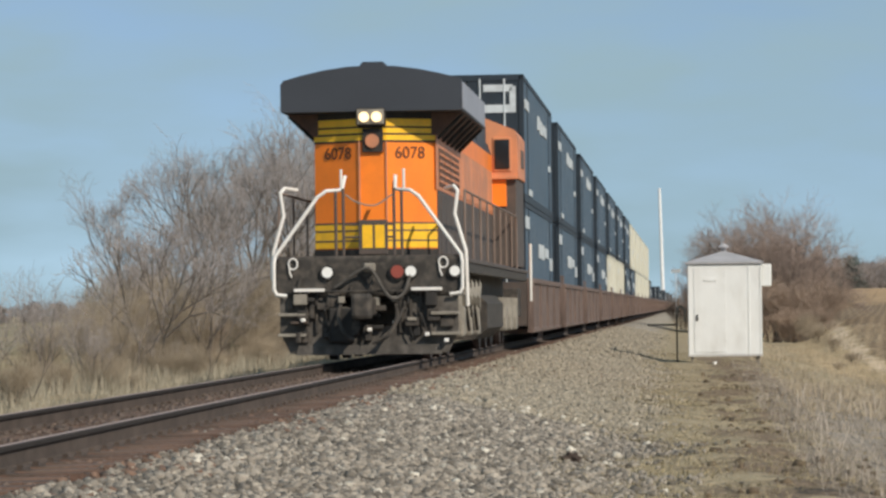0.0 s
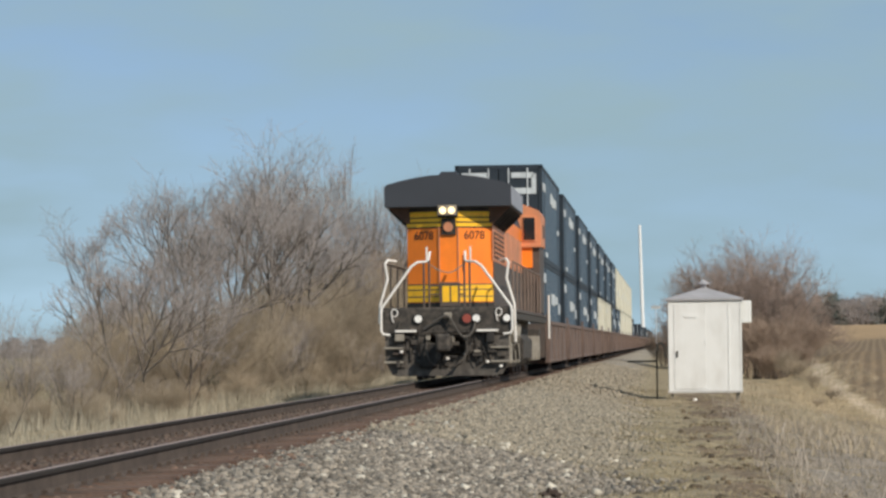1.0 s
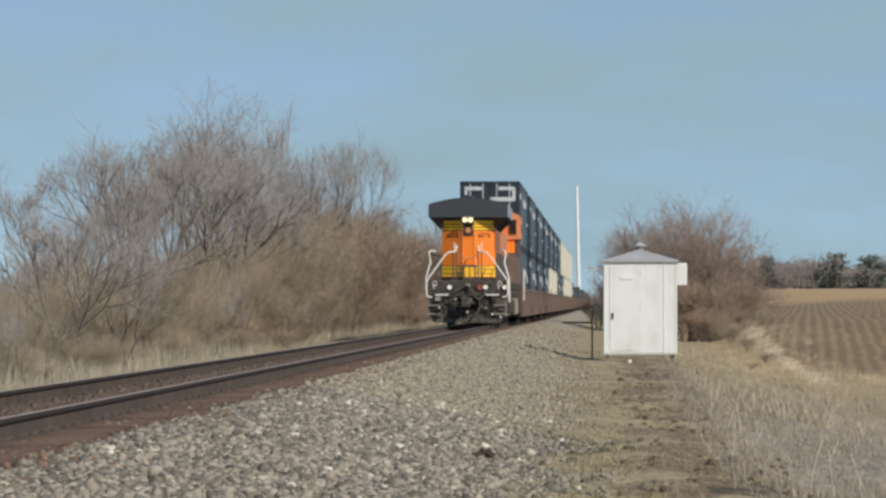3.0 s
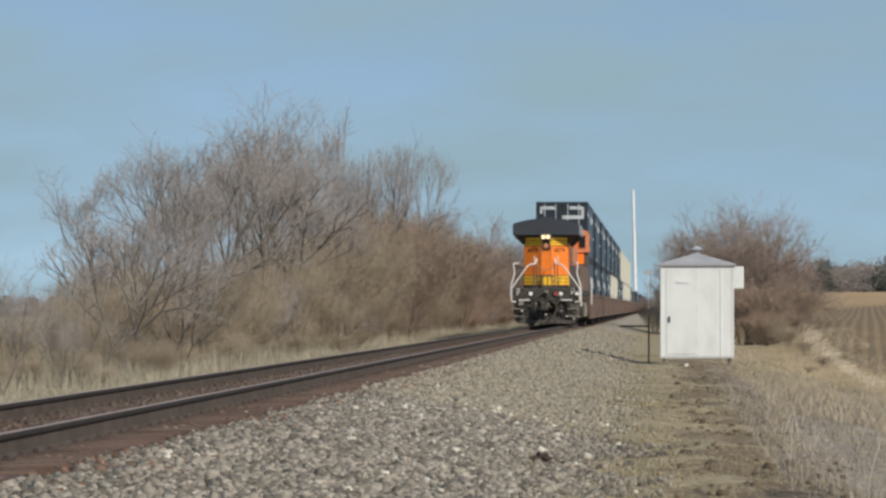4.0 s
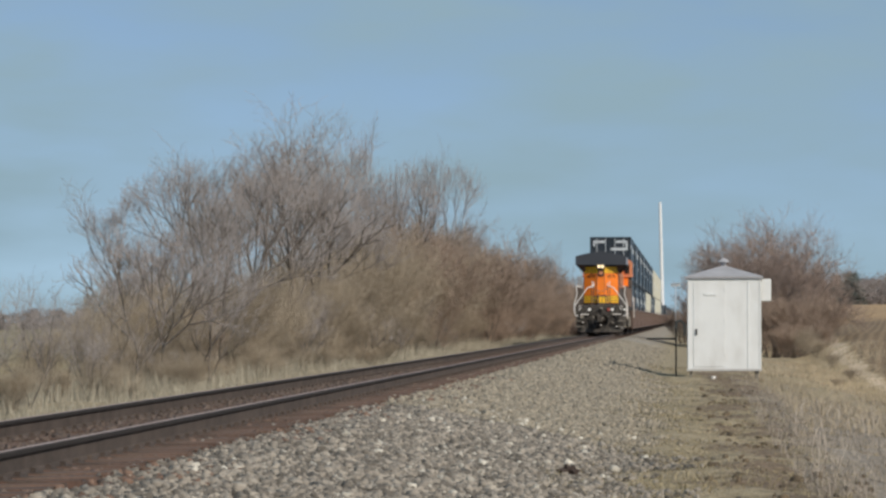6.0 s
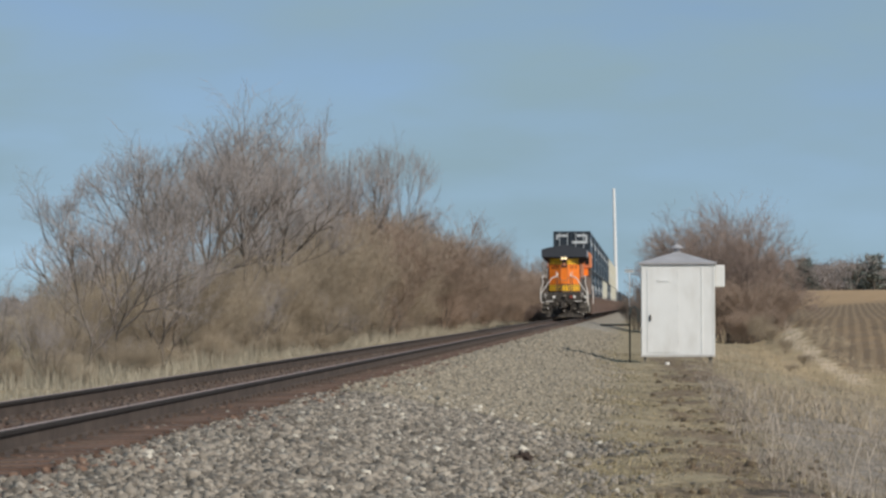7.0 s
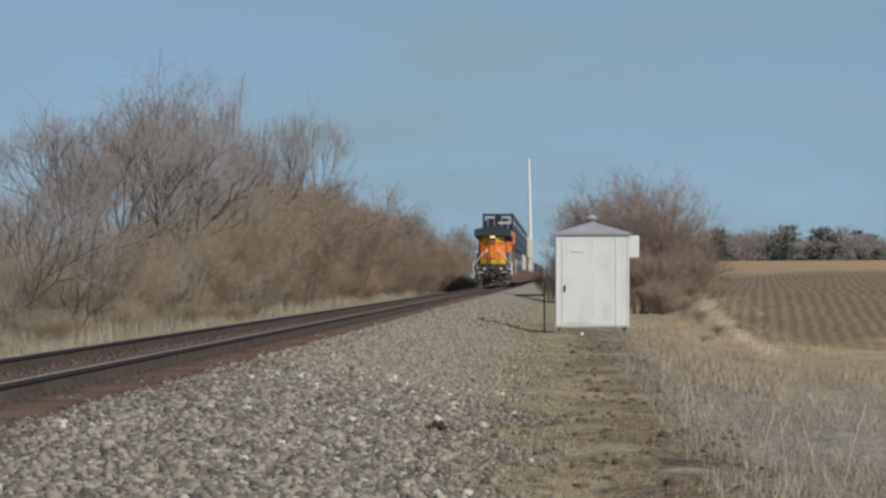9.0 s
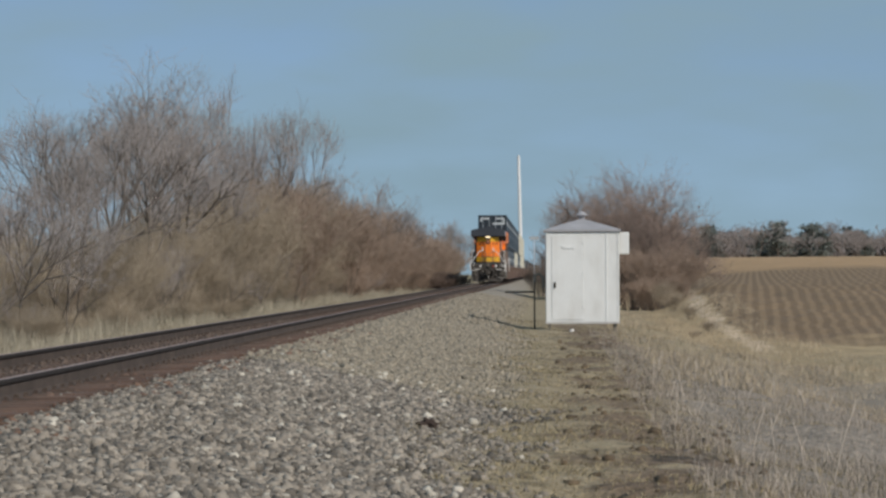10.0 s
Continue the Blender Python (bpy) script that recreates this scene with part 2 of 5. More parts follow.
def bulk(name, verts, quads, material, parent=None, tris=False):
    """A big mesh out of numpy arrays."""
    k = 3 if tris else 4
    me = bpy.data.meshes.new(name)
    me.vertices.add(len(verts))
    me.vertices.foreach_set("co", np.asarray(verts, np.float32).ravel())
    me.loops.add(quads.size)
    me.loops.foreach_set("vertex_index", quads.astype(np.int32).ravel())
    me.polygons.add(len(quads))
    me.polygons.foreach_set("loop_start", np.arange(0, quads.size, k, dtype=np.int32))
    me.update(calc_edges=True)
    me.validate()
    me.materials.append(material)
    ob = new(name, me)
    if parent:
        ob.parent = parent
    return ob


# ---- ground ----
PROFILE_X = [-4000, -400, -60, -12, -7, -4.6, -1.9, -1.4, 1.4, 1.9, 4.3, 6.4, 8.2, 11.0, 14.5, 60, 4000]
PROFILE_Z = [-3.0, -1.6, -1.3, -1.15, -1.0, -0.95, -0.22, -0.205, -0.205, -0.22, -0.72, -0.8, -1.1, -1.75, -1.8, -1.6, -1.6]


def step(v, a, b):
    u = np.clip((v - a) / (b - a), 0, 1)
    return u * u * (3 - 2 * u)


LATTICE = np.random.RandomState(17).uniform(-1, 1, (256, 256))


def lumps(x, y, size):
    """Smooth random relief with lumps of that size."""
    u, v = x / size, y / size
    i, j = np.floor(u).astype(int), np.floor(v).astype(int)
    fu, fv = u - i, v - j
    fu, fv = fu * fu * (3 - 2 * fu), fv * fv * (3 - 2 * fv)
    g = lambda a, b: LATTICE[(i + a) % 256, (j + b) % 256]
    return (g(0, 0) * (1 - fu) + g(1, 0) * fu) * (1 - fv) + (g(0, 1) * (1 - fu) + g(1, 1) * fu) * fv


def ground_z(x, y):
    x, y = np.asarray(x, float), np.asarray(y, float)
    z = np.interp(x, PROFILE_X, PROFILE_Z)
    rise = step(y, 150, 700) * step(x, 11, 34)
    z = z + 3.5 * rise * np.clip(1 - (y - 700) / 4000, 0.6, 1)
    far = step(np.abs(x), 5, 8)
    z = z + far * (0.07 * np.sin(x * 0.9 + y * 0.13) + 0.05 * np.sin(y * 0.41 + x * 0.3) + 0.03 * np.sin(x * 2.3 - y * 0.77))
    rough = step(x, 4.2, 5.4) * (1 - step(x, 16, 24)) * (1 - step(y, 150, 220))
    z = z + rough * (0.055 * lumps(x, y, 0.9) + 0.045 * lumps(x + 7, y * 0.8, 0.45) + 0.06 * lumps(x, y + 3, 3.1))
    # the eroded bank between the ditch and the field, which climbs away from the track
    edge = 12.4 + 0.03 * np.clip(y - 160, 0, 200)
    z = z + 1.75 * step(y + 3 * lumps(x, y, 4.0), 110, 190) * step(x, edge - 4.0, edge + 1.6)
    return z


def build_ground():
    xs = np.unique(np.concatenate([np.linspace(-4000, -400, 10), np.linspace(-400, -60, 18), np.linspace(-60, -12, 25), np.linspace(-12, 4, 81), np.linspace(4, 9, 40), np.linspace(9, 24, 75),
                                   np.linspace(24, 70, 39), np.linspace(70, 400, 18), np.linspace(400, 4000, 10)]))
    ys = np.unique(np.concatenate([np.linspace(-200, 10, 15), np.linspace(10, 75, 270), np.linspace(75, 200, 180), np.linspace(200, 800, 121), np.linspace(800, 4800, 41)]))
    gx, gy = np.meshgrid(xs, ys)
    gz = ground_z(gx, gy)
    verts = np.stack([gx, gy, gz], -1).reshape(-1, 3)
    n = len(xs)
    i, j = np.meshgrid(np.arange(n - 1), np.arange(len(ys) - 1))
    a = (j * n + i).ravel()
    quads = np.stack([a, a + 1, a + n + 1, a + n], -1)
    m = bpy.data.materials.new("winter_ground")
    m.use_nodes = True
    nn, l = m.node_tree.nodes, m.node_tree.links
    b = nn["Principled BSDF"]
    b.inputs["Roughness"].default_value = 0.95
    geo, sep = nn.new("ShaderNodeNewGeometry"), nn.new("ShaderNodeSeparateXYZ")
    l.new(geo.outputs["Position"], sep.inputs[0])

    def noise_at(scale, detail=5, stretch=(1, 1, 1)):
        mp, t = nn.new("ShaderNodeMapping"), nn.new("ShaderNodeTexNoise")
        mp.inputs["Scale"].default_value = stretch
        t.inputs["Scale"].default_value, t.inputs["Detail"].default_value = scale, detail
        l.new(geo.outputs["Position"], mp.inputs[0])
        l.new(mp.outputs[0], t.inputs["Vector"])
        return t.outputs["Fac"]

    def math_node(op, p, q=None, r=None):
        k = nn.new("ShaderNodeMath")
        k.operation = op
        for idx, v in enumerate((p, q, r)):
            if v is None:
                continue
            if isinstance(v, (int, float)):
                k.inputs[idx].default_value = v
            else:
                l.new(v, k.inputs[idx])
        return k.outputs[0]

    def ramp(v, lo, hi):
        k = nn.new("ShaderNodeMapRange")
        k.interpolation_type = "SMOOTHSTEP"
        k.inputs[1].default_value, k.inputs[2].default_value = lo, hi
        l.new(v, k.inputs[0])
        return k.outputs[0]

    def mix(fac, p, q):
        k = nn.new("ShaderNodeMix")
        k.data_type = "RGBA"
        l.new(fac, k.inputs[0])
        for idx, v in ((6, p), (7, q)):
            if isinstance(v, tuple):
                k.inputs[idx].default_value = (*v, 1)
            else:
                l.new(v, k.inputs[idx])
        return k.outputs[2]

    X, Y = sep.outputs[0], sep.outputs[1]
    big, mid, fine = noise_at(0.18), noise_at(1.1), noise_at(9, 6)
    edge = math_node("MULTIPLY_ADD", mid, 2.4, math_node("ADD", X, -1.2))          # x with a ragged border
    wide = math_node("MULTIPLY_ADD", big, 9.0, math_node("ADD", X, -4.5))
    grass = mix(ramp(mid, 0.35, 0.65), (0.33, 0.265, 0.165), (0.24, 0.20, 0.115))
    grass = mix(ramp(fine, 0.42, 0.66), grass, (0.37, 0.305, 0.20))
    grass = mix(math_node("MULTIPLY", ramp(noise_at(4.5, 6), 0.52, 0.66), 0.75), grass, (0.14, 0.112, 0.065))
    grass = mix(math_node("MULTIPLY", ramp(noise_at(30, 4), 0.56, 0.68), 0.8), grass, (0.46, 0.40, 0.29))
    straw = mix(ramp(mid, 0.3, 0.7), (0.47, 0.36, 0.21), (0.36, 0.27, 0.155))
    dirt = mix(ramp(fine, 0.35, 0.65), (0.12, 0.085, 0.056), (0.22, 0.16, 0.105))
    weeds = mix(ramp(fine, 0.35, 0.7), (0.20, 0.172, 0.142), (0.35, 0.305, 0.25))
    gravel = mix(ramp(fine, 0.3, 0.7), (0.20, 0.18, 0.15), (0.40, 0.36, 0.295))
    rust = mix(ramp(fine, 0.3, 0.7), (0.075, 0.05, 0.04), (0.15, 0.095, 0.072))
    furrow_wave = nn.new("ShaderNodeTexWave")
    furrow_wave.bands_direction = "X"
    furrow_wave.inputs["Scale"].default_value, furrow_wave.inputs["Distortion"].default_value, furrow_wave.inputs["Detail"].default_value = 0.55, 2.2, 5
    fm = nn.new("ShaderNodeMapping")
    fm.inputs["Rotation"].default_value = (0, 0, radians(3.4))
    l.new(geo.outputs["Position"], fm.inputs[0])
    l.new(fm.outputs[0], furrow_wave.inputs["Vector"])
    plough = mix(ramp(furrow_wave.outputs["Fac"], 0.35, 0.8), (0.19, 0.132, 0.078), (0.265, 0.187, 0.11))
    stubble = mix(ramp(noise_at(0.5, 4, (0.15, 1, 1)), 0.35, 0.65), (0.45, 0.30, 0.165), (0.37, 0.25, 0.135))
    field = mix(ramp(math_node("MULTIPLY_ADD", big, 80.0, Y), 370, 440), plough, stubble)
    pasture = mix(ramp(big, 0.4, 0.62), (0.22, 0.195, 0.115), (0.32, 0.26, 0.155))
    col = grass
    # dirt wheel track, then grey weeds, then straw-coloured ditch and bank, then the field
    near = math_node("SUBTRACT", 1.0, ramp(Y, 62, 90))
    track = math_node("MULTIPLY", ramp(edge, 5.0, 5.7), math_node("SUBTRACT", 1.0, ramp(edge, 6.5, 7.3)))
    col = mix(math_node("MULTIPLY", track, math_node("MULTIPLY", ramp(noise_at(0.8, 5), 0.36, 0.52), 1.0)), col, dirt)
    col = mix(math_node("MULTIPLY", ramp(edge, 6.2, 7.2), near), col, weeds)
    # dark dirt streaks, with the shade of ruts and turf put into the colour
    rut_shade = math_node("MULTIPLY", ramp(noise_at(1.0, 4, (1.3, 0.42, 1)), 0.60, 0.66), math_node("MULTIPLY", ramp(edge, 4.6, 5.4), math_node("SUBTRACT", 1.0, ramp(edge, 7.0, 7.8))))
    col = mix(math_node("MULTIPLY", math_node("MULTIPLY", rut_shade, ramp(noise_at(5, 5), 0.42, 0.52)), math_node("SUBTRACT", 1.0, ramp(Y, 72, 92))), col, (0.062, 0.046, 0.031))
    col = mix(math_node("MULTIPLY", ramp(wide, 8.5, 11), ramp(Y, 80, 130)), col, straw)
    slant = math_node("MULTIPLY_ADD", math_node("MINIMUM", math_node("MAXIMUM", Y, 160.0), 360.0), -0.03, 160 * 0.03 - 0.8)
    bank = math_node("ADD", math_node("MULTIPLY_ADD", mid, 1.6, X), slant)
    scarp = mix(ramp(fine, 0.35, 0.6), (0.70, 0.56, 0.41), (0.52, 0.41, 0.28))
    col = mix(math_node("MULTIPLY", math_node("MULTIPLY", ramp(bank, 11.6, 11.9), math_node("SUBTRACT", 1.0, ramp(bank, 12.3, 12.6))), ramp(Y, 108, 116)), col, scarp)
    col = mix(math_node("MULTIPLY", ramp(bank, 12.4, 12.8), ramp(math_node("MULTIPLY_ADD", big, 30.0, Y), 132, 146)), col, field)
    col = mix(math_node("SUBTRACT", 1.0, ramp(wide, -18, -13)), col, pasture)
    shift = math_node("MULTIPLY_ADD", math_node("MINIMUM", math_node("MAXIMUM", Y, 45.0), 120.0), 0.008, -0.36)
    inner = math_node("MULTIPLY", math_node("SUBTRACT", 1.0, ramp(math_node("ADD", edge, shift), 3.5, 4.8)), ramp(edge, -5.0, -4.2))
    col = mix(inner, col, gravel)
    inmost = math_node("MULTIPLY", math_node("SUBTRACT", 1.0, ramp(X, 1.0, 1.35)), ramp(X, -1.7, -1.4))
    col = mix(inmost, col, rust)
    l.new(col, b.inputs["Base Color"])
    bp = nn.new("ShaderNodeBump")
    bp.inputs["Strength"].default_value, bp.inputs["Distance"].default_value = 0.7, 0.12
    l.new(math_node("MULTIPLY_ADD", mid, 0.8, fine), bp.inputs["Height"])
    l.new(bp.outputs[0], b.inputs["Normal"])
    ob = bulk("ground", verts, quads, m)
    return tagged(ob, "flat winter farmland with dull grass, ditch and ploughed field", "ground", kind="structure")


build_ground()

# ---- track ----
NEAR_RAIL, FAR_RAIL, FAR_DROP = 0.753, -0.753, 0.03
RAIL_FROM, RAIL_TO = 12.0, 1500.0


TRACK = tagged(new("track"), "straight single railway track on wooden ties and ballast", "track", kind="structure")


def build_rail(x, top):
    body = [(-0.07, -0.172), (0.07, -0.172), (0.07, -0.155), (0.012, -0.135), (0.014, -0.055), (0.034, -0.036), (-0.034, -0.036), (-0.014, -0.055), (-0.012, -0.135), (-0.07, -0.155)]
    crown = [(-0.036, -0.034), (0.036, -0.034), (0.037, -0.012), (0.028, 0.0), (-0.028, 0.0), (-0.037, -0.012)]
    bm = bmesh.new()
    add_prism(bm, [(x + u, top + v) for u, v in body], RAIL_FROM, RAIL_TO)
    rail = part("rail", bm, RAIL_SIDE, TRACK, "rust-brown steel rail with a dark head")
    bm = bmesh.new()
    add_prism(bm, [(x + u, top + v) for u, v in crown], RAIL_FROM, RAIL_TO)
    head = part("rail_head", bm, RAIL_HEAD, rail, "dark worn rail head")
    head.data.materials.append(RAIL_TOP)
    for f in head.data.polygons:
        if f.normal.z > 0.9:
            f.material_index = 1                   # the worn running surface, its sky sheen put in as a pale matte colour


build_rail(NEAR_RAIL, 0.0)
build_rail(FAR_RAIL, -FAR_DROP)


# ---- trees ----
def grow(rng, stems, height, spread, lean, levels, fork, side, angle=0.42, lift=0.05, shrink=0.79, fat=1.0, bare=1, girth=0.012):
    """Segments (start, end, radius, radius) of forking bare stems, and of the limbs and twigs on them."""
    thick, thin = [], []
    first = height / sum(shrink ** k for k in range(levels))

    def turned(d, a, th):
        u = d.orthogonal().normalized()
        w = d.cross(u)
        return (d * math.cos(th) + (u * math.cos(a) + w * math.sin(a)) * math.sin(th)).normalized()

    def twig(p, d, length, again=1):
        d = turned(d, rng.uniform(0, 6.283), rng.uniform(0.3, 1.0))
        for k in range(2):
            d = (d + Vector((rng.gauss(0, 0.16), rng.gauss(0, 0.16), rng.gauss(0.10, 0.10)))).normalized()
            q = p + d * (length / 2)
            thin.append((p, q, (0.0052 - 0.0014 * k) * fat, (0.0038 - 0.0014 * k) * fat))
            p = q
            if again:
                twig(p, d, length * rng.uniform(0.35, 0.6), 0)

    def limb(p, d, length, r, level):
        n = 4 if level == 0 else 3 if level < 3 else 2
        for k in range(n):
            d = (d + Vector((rng.gauss(0, 0.085), rng.gauss(0, 0.085), rng.gauss(0, 0.05) + lift))).normalized()
            q = p + d * (length / n)
            ra, rb = r * (1 - 0.3 * k / n), r * (1 - 0.3 * (k + 1) / n)
            (thick if ra > 0.011 * fat else thin).append((p, q, max(ra, 0.0048 * fat), max(rb, 0.004 * fat)))
            p = q
            if level >= bare:
                for _ in range(side):
                    twig(p, d, length * rng.uniform(0.35, 0.85))
        if level + 1 < levels:
            count, a0 = 2 + (rng.random() < fork), rng.uniform(0, 6.283)
            for c in range(count):
                limb(p, turned(d, a0 + 6.283 * c / count + rng.gauss(0, 0.3), angle * rng.uniform(0.35, 1.3)),
                     length * shrink * rng.uniform(0.72, 1.18), r * rng.uniform(0.56, 0.74), level + 1)

    for s in range(stems):
        ang = rng.uniform(0, 6.283)
        off = Vector((math.cos(ang), math.sin(ang), 0)) * rng.uniform(0, spread)
        tilt = lean * rng.uniform(0.2, 1.2)
        limb(off, Vector((math.cos(ang) * tilt, math.sin(ang) * tilt, 1)).normalized(), first * rng.uniform(0.8, 1.1), girth * height * rng.uniform(0.7, 1.1), 0)
    return thick, thin


def sticks(name, segs, material, parent, sides=3):
    p = np.array([s[0][:] for s in segs])
    q = np.array([s[1][:] for s in segs])
    ra, rb = np.array([s[2] for s in segs])[:, None], np.array([s[3] for s in segs])[:, None]
    d = q - p
    d /= np.linalg.norm(d, axis=1)[:, None]
    ref = np.where(np.abs(d[:, 2:3]) > 0.9, [[1.0, 0, 0]], [[0, 0, 1.0]])
    u = np.cross(d, ref)
    u /= np.linalg.norm(u, axis=1)[:, None]
    w = np.cross(d, u)
    rings = []
    for base, r in ((p, ra), (q, rb)):
        for k in range(sides):
            a = 2 * math.pi * k / sides
            rings.append(base + r * (u * math.cos(a) + w * math.sin(a)))
    verts = np.stack(rings, 1).reshape(-1, 3)
    n = np.arange(len(segs))[:, None] * 2 * sides
    quads = np.concatenate([np.concatenate([n + k, n + (k + 1) % sides, n + sides + (k + 1) % sides, n + sides + k], 1) for k in range(sides)])
    return bulk(name, verts, quads, material, parent)


TALLNESS = {}                                     # true height of each kind of tree


def make_tree(name, seed, label, category, group, material, **k):
    root = new(name)
    thick, thin = grow(random.Random(seed), **k)
    trunk = sticks("trunk", thick, BARK, root, 4)
    if k["stems"] > 4:
        tagged(trunk, kind="stuff")                # a thicket of thin stems
    crown = sticks("crown", thin, material, root, 3)
    TALLNESS[root.name] = float(np.quantile([v.co.z for v in crown.data.vertices], 0.996))
    return tagged(root, label, category, group)


TALL = [make_tree("bare_tree", 11 + i, "leafless grey-brown tree with upswept branches by the track", "tree", "bare trees along the track", TWIG,
                  stems=2 + i % 2, height=9.0, spread=0.25, lean=0.22, levels=7, fork=0.42, side=2, fat=1.15, girth=0.014) for i in range(4)]
THIN = [make_tree("bare_sapling", 61 + i, "thin leafless grey sapling with open branches by the track", "sapling", "saplings along the track", TWIG,
                  stems=2, height=5.0, spread=0.25, lean=0.4, levels=5, fork=0.35, side=1, angle=0.5, fat=1.2, girth=0.011) for i in range(4)]
BRUSH = [make_tree("bare_shrub", 31 + i, "tangled leafless tan brush in the hedgerow beside the track", "shrub", "brush along the track", TWIG_WARM,
                   stems=15, height=5.0, spread=1.0, lean=0.45, levels=4, fork=0.5, side=3, angle=0.5, fat=1.25, bare=0, girth=0.006) for i in range(4)]
RUDDY = [make_tree("bare_shrub", 41 + i, "dense leafless reddish-brown brush in the hedgerow beside the track", "shrub", "brush along the track", TWIG_RUDDY,
                   stems=15, height=5.0, spread=1.0, lean=0.42, levels=4, fork=0.5, side=3, angle=0.5, fat=1.9, bare=0, girth=0.006) for i in range(3)]
ROUND = [make_tree("bare_tree", 51 + i, "rounded leafless reddish-brown tree behind the white hut", "tree", "trees behind the hut", TWIG_RED,
                   stems=4, height=8.0, spread=0.4, lean=0.5, levels=6, fork=0.6, side=3, angle=0.55, lift=0.02, fat=1.35) for i in range(3)]
FAR_BARE = [make_tree("bare_tree", 71 + i, "far leafless grey tree at the edge of the field", "tree", "far trees", FAR_TWIG,
                      stems=2, height=8.0, spread=0.2, lean=0.35, levels=5, fork=0.4, side=1, angle=0.5, fat=7.0) for i in range(3)]


def make_evergreen(seed, name="evergreen_tree", material=PINE, label="far dark green evergreen tree beyond the field", category="tree", group="far trees"):
    root = new(name)
    r = np.random.RandomState(seed)
    sticks("trunk", [(Vector((0, 0, 0)), Vector((0, 0, 7.2)), 0.16, 0.04)] + [(Vector((0, 0, 1.5 + k * 0.3)), Vector((1.6 * math.cos(k * 2.4) * (1 - k / 22), 1.6 * math.sin(k * 2.4) * (1 - k / 22), 2.0 + k * 0.3)), 0.05, 0.02) for k in range(18)], BARK, root, 5)
    pts = []
    for k in range(34):
        h = r.uniform(0.4, 7.4)
        reach = 2.0 * (1 - (h / 8.2) ** 2) * r.uniform(0.3, 1.0)
        a = r.uniform(0, 6.28)
        c = np.array([reach * math.cos(a), reach * math.sin(a), h])
        pts.append(c + r.normal(0, 1, (70, 3)) * [0.5, 0.5, 0.3])
    c = np.concatenate(pts)
    n = len(c)
    d = r.normal(0, 1, (n, 3, 3)) * 0.17
    bulk("crown", (c[:, None, :] + d).reshape(-1, 3), np.arange(3 * n).reshape(-1, 3), material, root, tris=True)
    return tagged(root, label, category, group)


PINES = [make_evergreen(91 + i) for i in range(2)]
HEDGE = [make_evergreen(95 + i, "hedge_shrub", FAR_TWIG, "far brown leafless hedge shrub behind the field", "shrub", "far hedge") for i in range(2)]
HEAP = make_tree("brush_heap", 81, "dark heap of dead branches lying beside the track", "brush heap", "brush heaps", HEAP_TWIG,
                 stems=24, height=2.2, spread=0.9, lean=1.7, levels=3, fork=0.6, side=3, angle=0.6, fat=3.0, bare=0, girth=0.02)
used = set()


def plant(kind, x, y, height, base, turn, wide=1.0):
    s = height / TALLNESS.get(kind.name, base)
    m = pose(x, y, float(ground_z(x, y)) - 0.03, 0, 0, turn) @ Matrix.Diagonal((s * wide, s * wide, s, 1))
    if kind.name in used:
        copy_thing(kind, m).matrix_basis = m
    else:
        used.add(kind.name)
        kind.matrix_basis = m


rt = random.Random(5)
# x, y, height and breadth of the trees that stand out of the row
for i, (x, y, h, w) in enumerate([(-10.6, 97, 5.3, 1.1), (-11.2, 107, 6.0, 1.0), (-11.0, 113, 7.5, 0.95), (-11.4, 122, 7.9, 1.0), (-10.6, 130, 8.9, 0.95), (-10.6, 138, 9.9, 1.15), (-11.6, 149, 9.6, 1.05),
                                  (-11.8, 160, 9.3, 1.0), (-11.6, 174, 8.8, 0.9), (-10.6, 192, 12.8, 0.62), (-10.4, 207, 12.0, 0.6), (-11.5, 236, 8.7, 1.0), (-11.0, 262, 8.8, 1.0),
                                  (-11, 305, 8.5, 1.1), (-11, 350, 8.3, 1.2), (-11, 600, 11.0, 0.9), (-13.5, 640, 12.0, 0.9), (-9, 690, 11.5, 0.8)]):
    plant(TALL[i % 4], x, y, h, 9.0, rt.uniform(0, 360), w)
for x, y, h, w in ((-9.0, 70, 2.3, 0.9), (-9.4, 75.5, 2.9, 0.8), (-8.8, 79, 1.9, 1.0), (-9.6, 83, 2.5, 1.0), (-9.6, 91, 3.4, 1.1), (-9.4, 94.5, 5.0, 1.0), (-9.3, 87, 2.2, 1.1), (-9.4, 101, 5.0, 1.0),
                   (-9.6, 104, 4.2, 1.1), (-12.5, 85, 2.4, 1.0), (-12, 93, 3.0, 1.0), (-8.2, 68.5, 2.2, 0.9), (-8.6, 73, 2.6, 0.9), (-8.4, 77, 1.6, 1.0), (-8.9, 99, 3.4, 1.0)):
    plant(THIN[rt.randrange(4)], x, y, h, 5.0, rt.uniform(0, 360), w)
y = 104.0
while y < 560:
    h = np.interp(y, [100, 112, 130, 160, 185, 210, 240, 320, 450, 560], [2.6, 3.6, 4.6, 6.0, 7.2, 7.8, 8.0, 7.7, 7.2, 6.4]) * rt.uniform(0.68, 1.04)
    kind = RUDDY[rt.randrange(3)] if rt.random() < np.interp(y, [150, 260], [0.05, 0.95]) else BRUSH[rt.randrange(4)]
    plant(kind, rt.uniform(-13.5, -9.4), y, h, 5.0, rt.uniform(0, 360), rt.uniform(0.75, 1.0))
    y += rt.uniform(1.7, 3.2) * (1 + max(0, y - 200) / 200)
y = 88.0
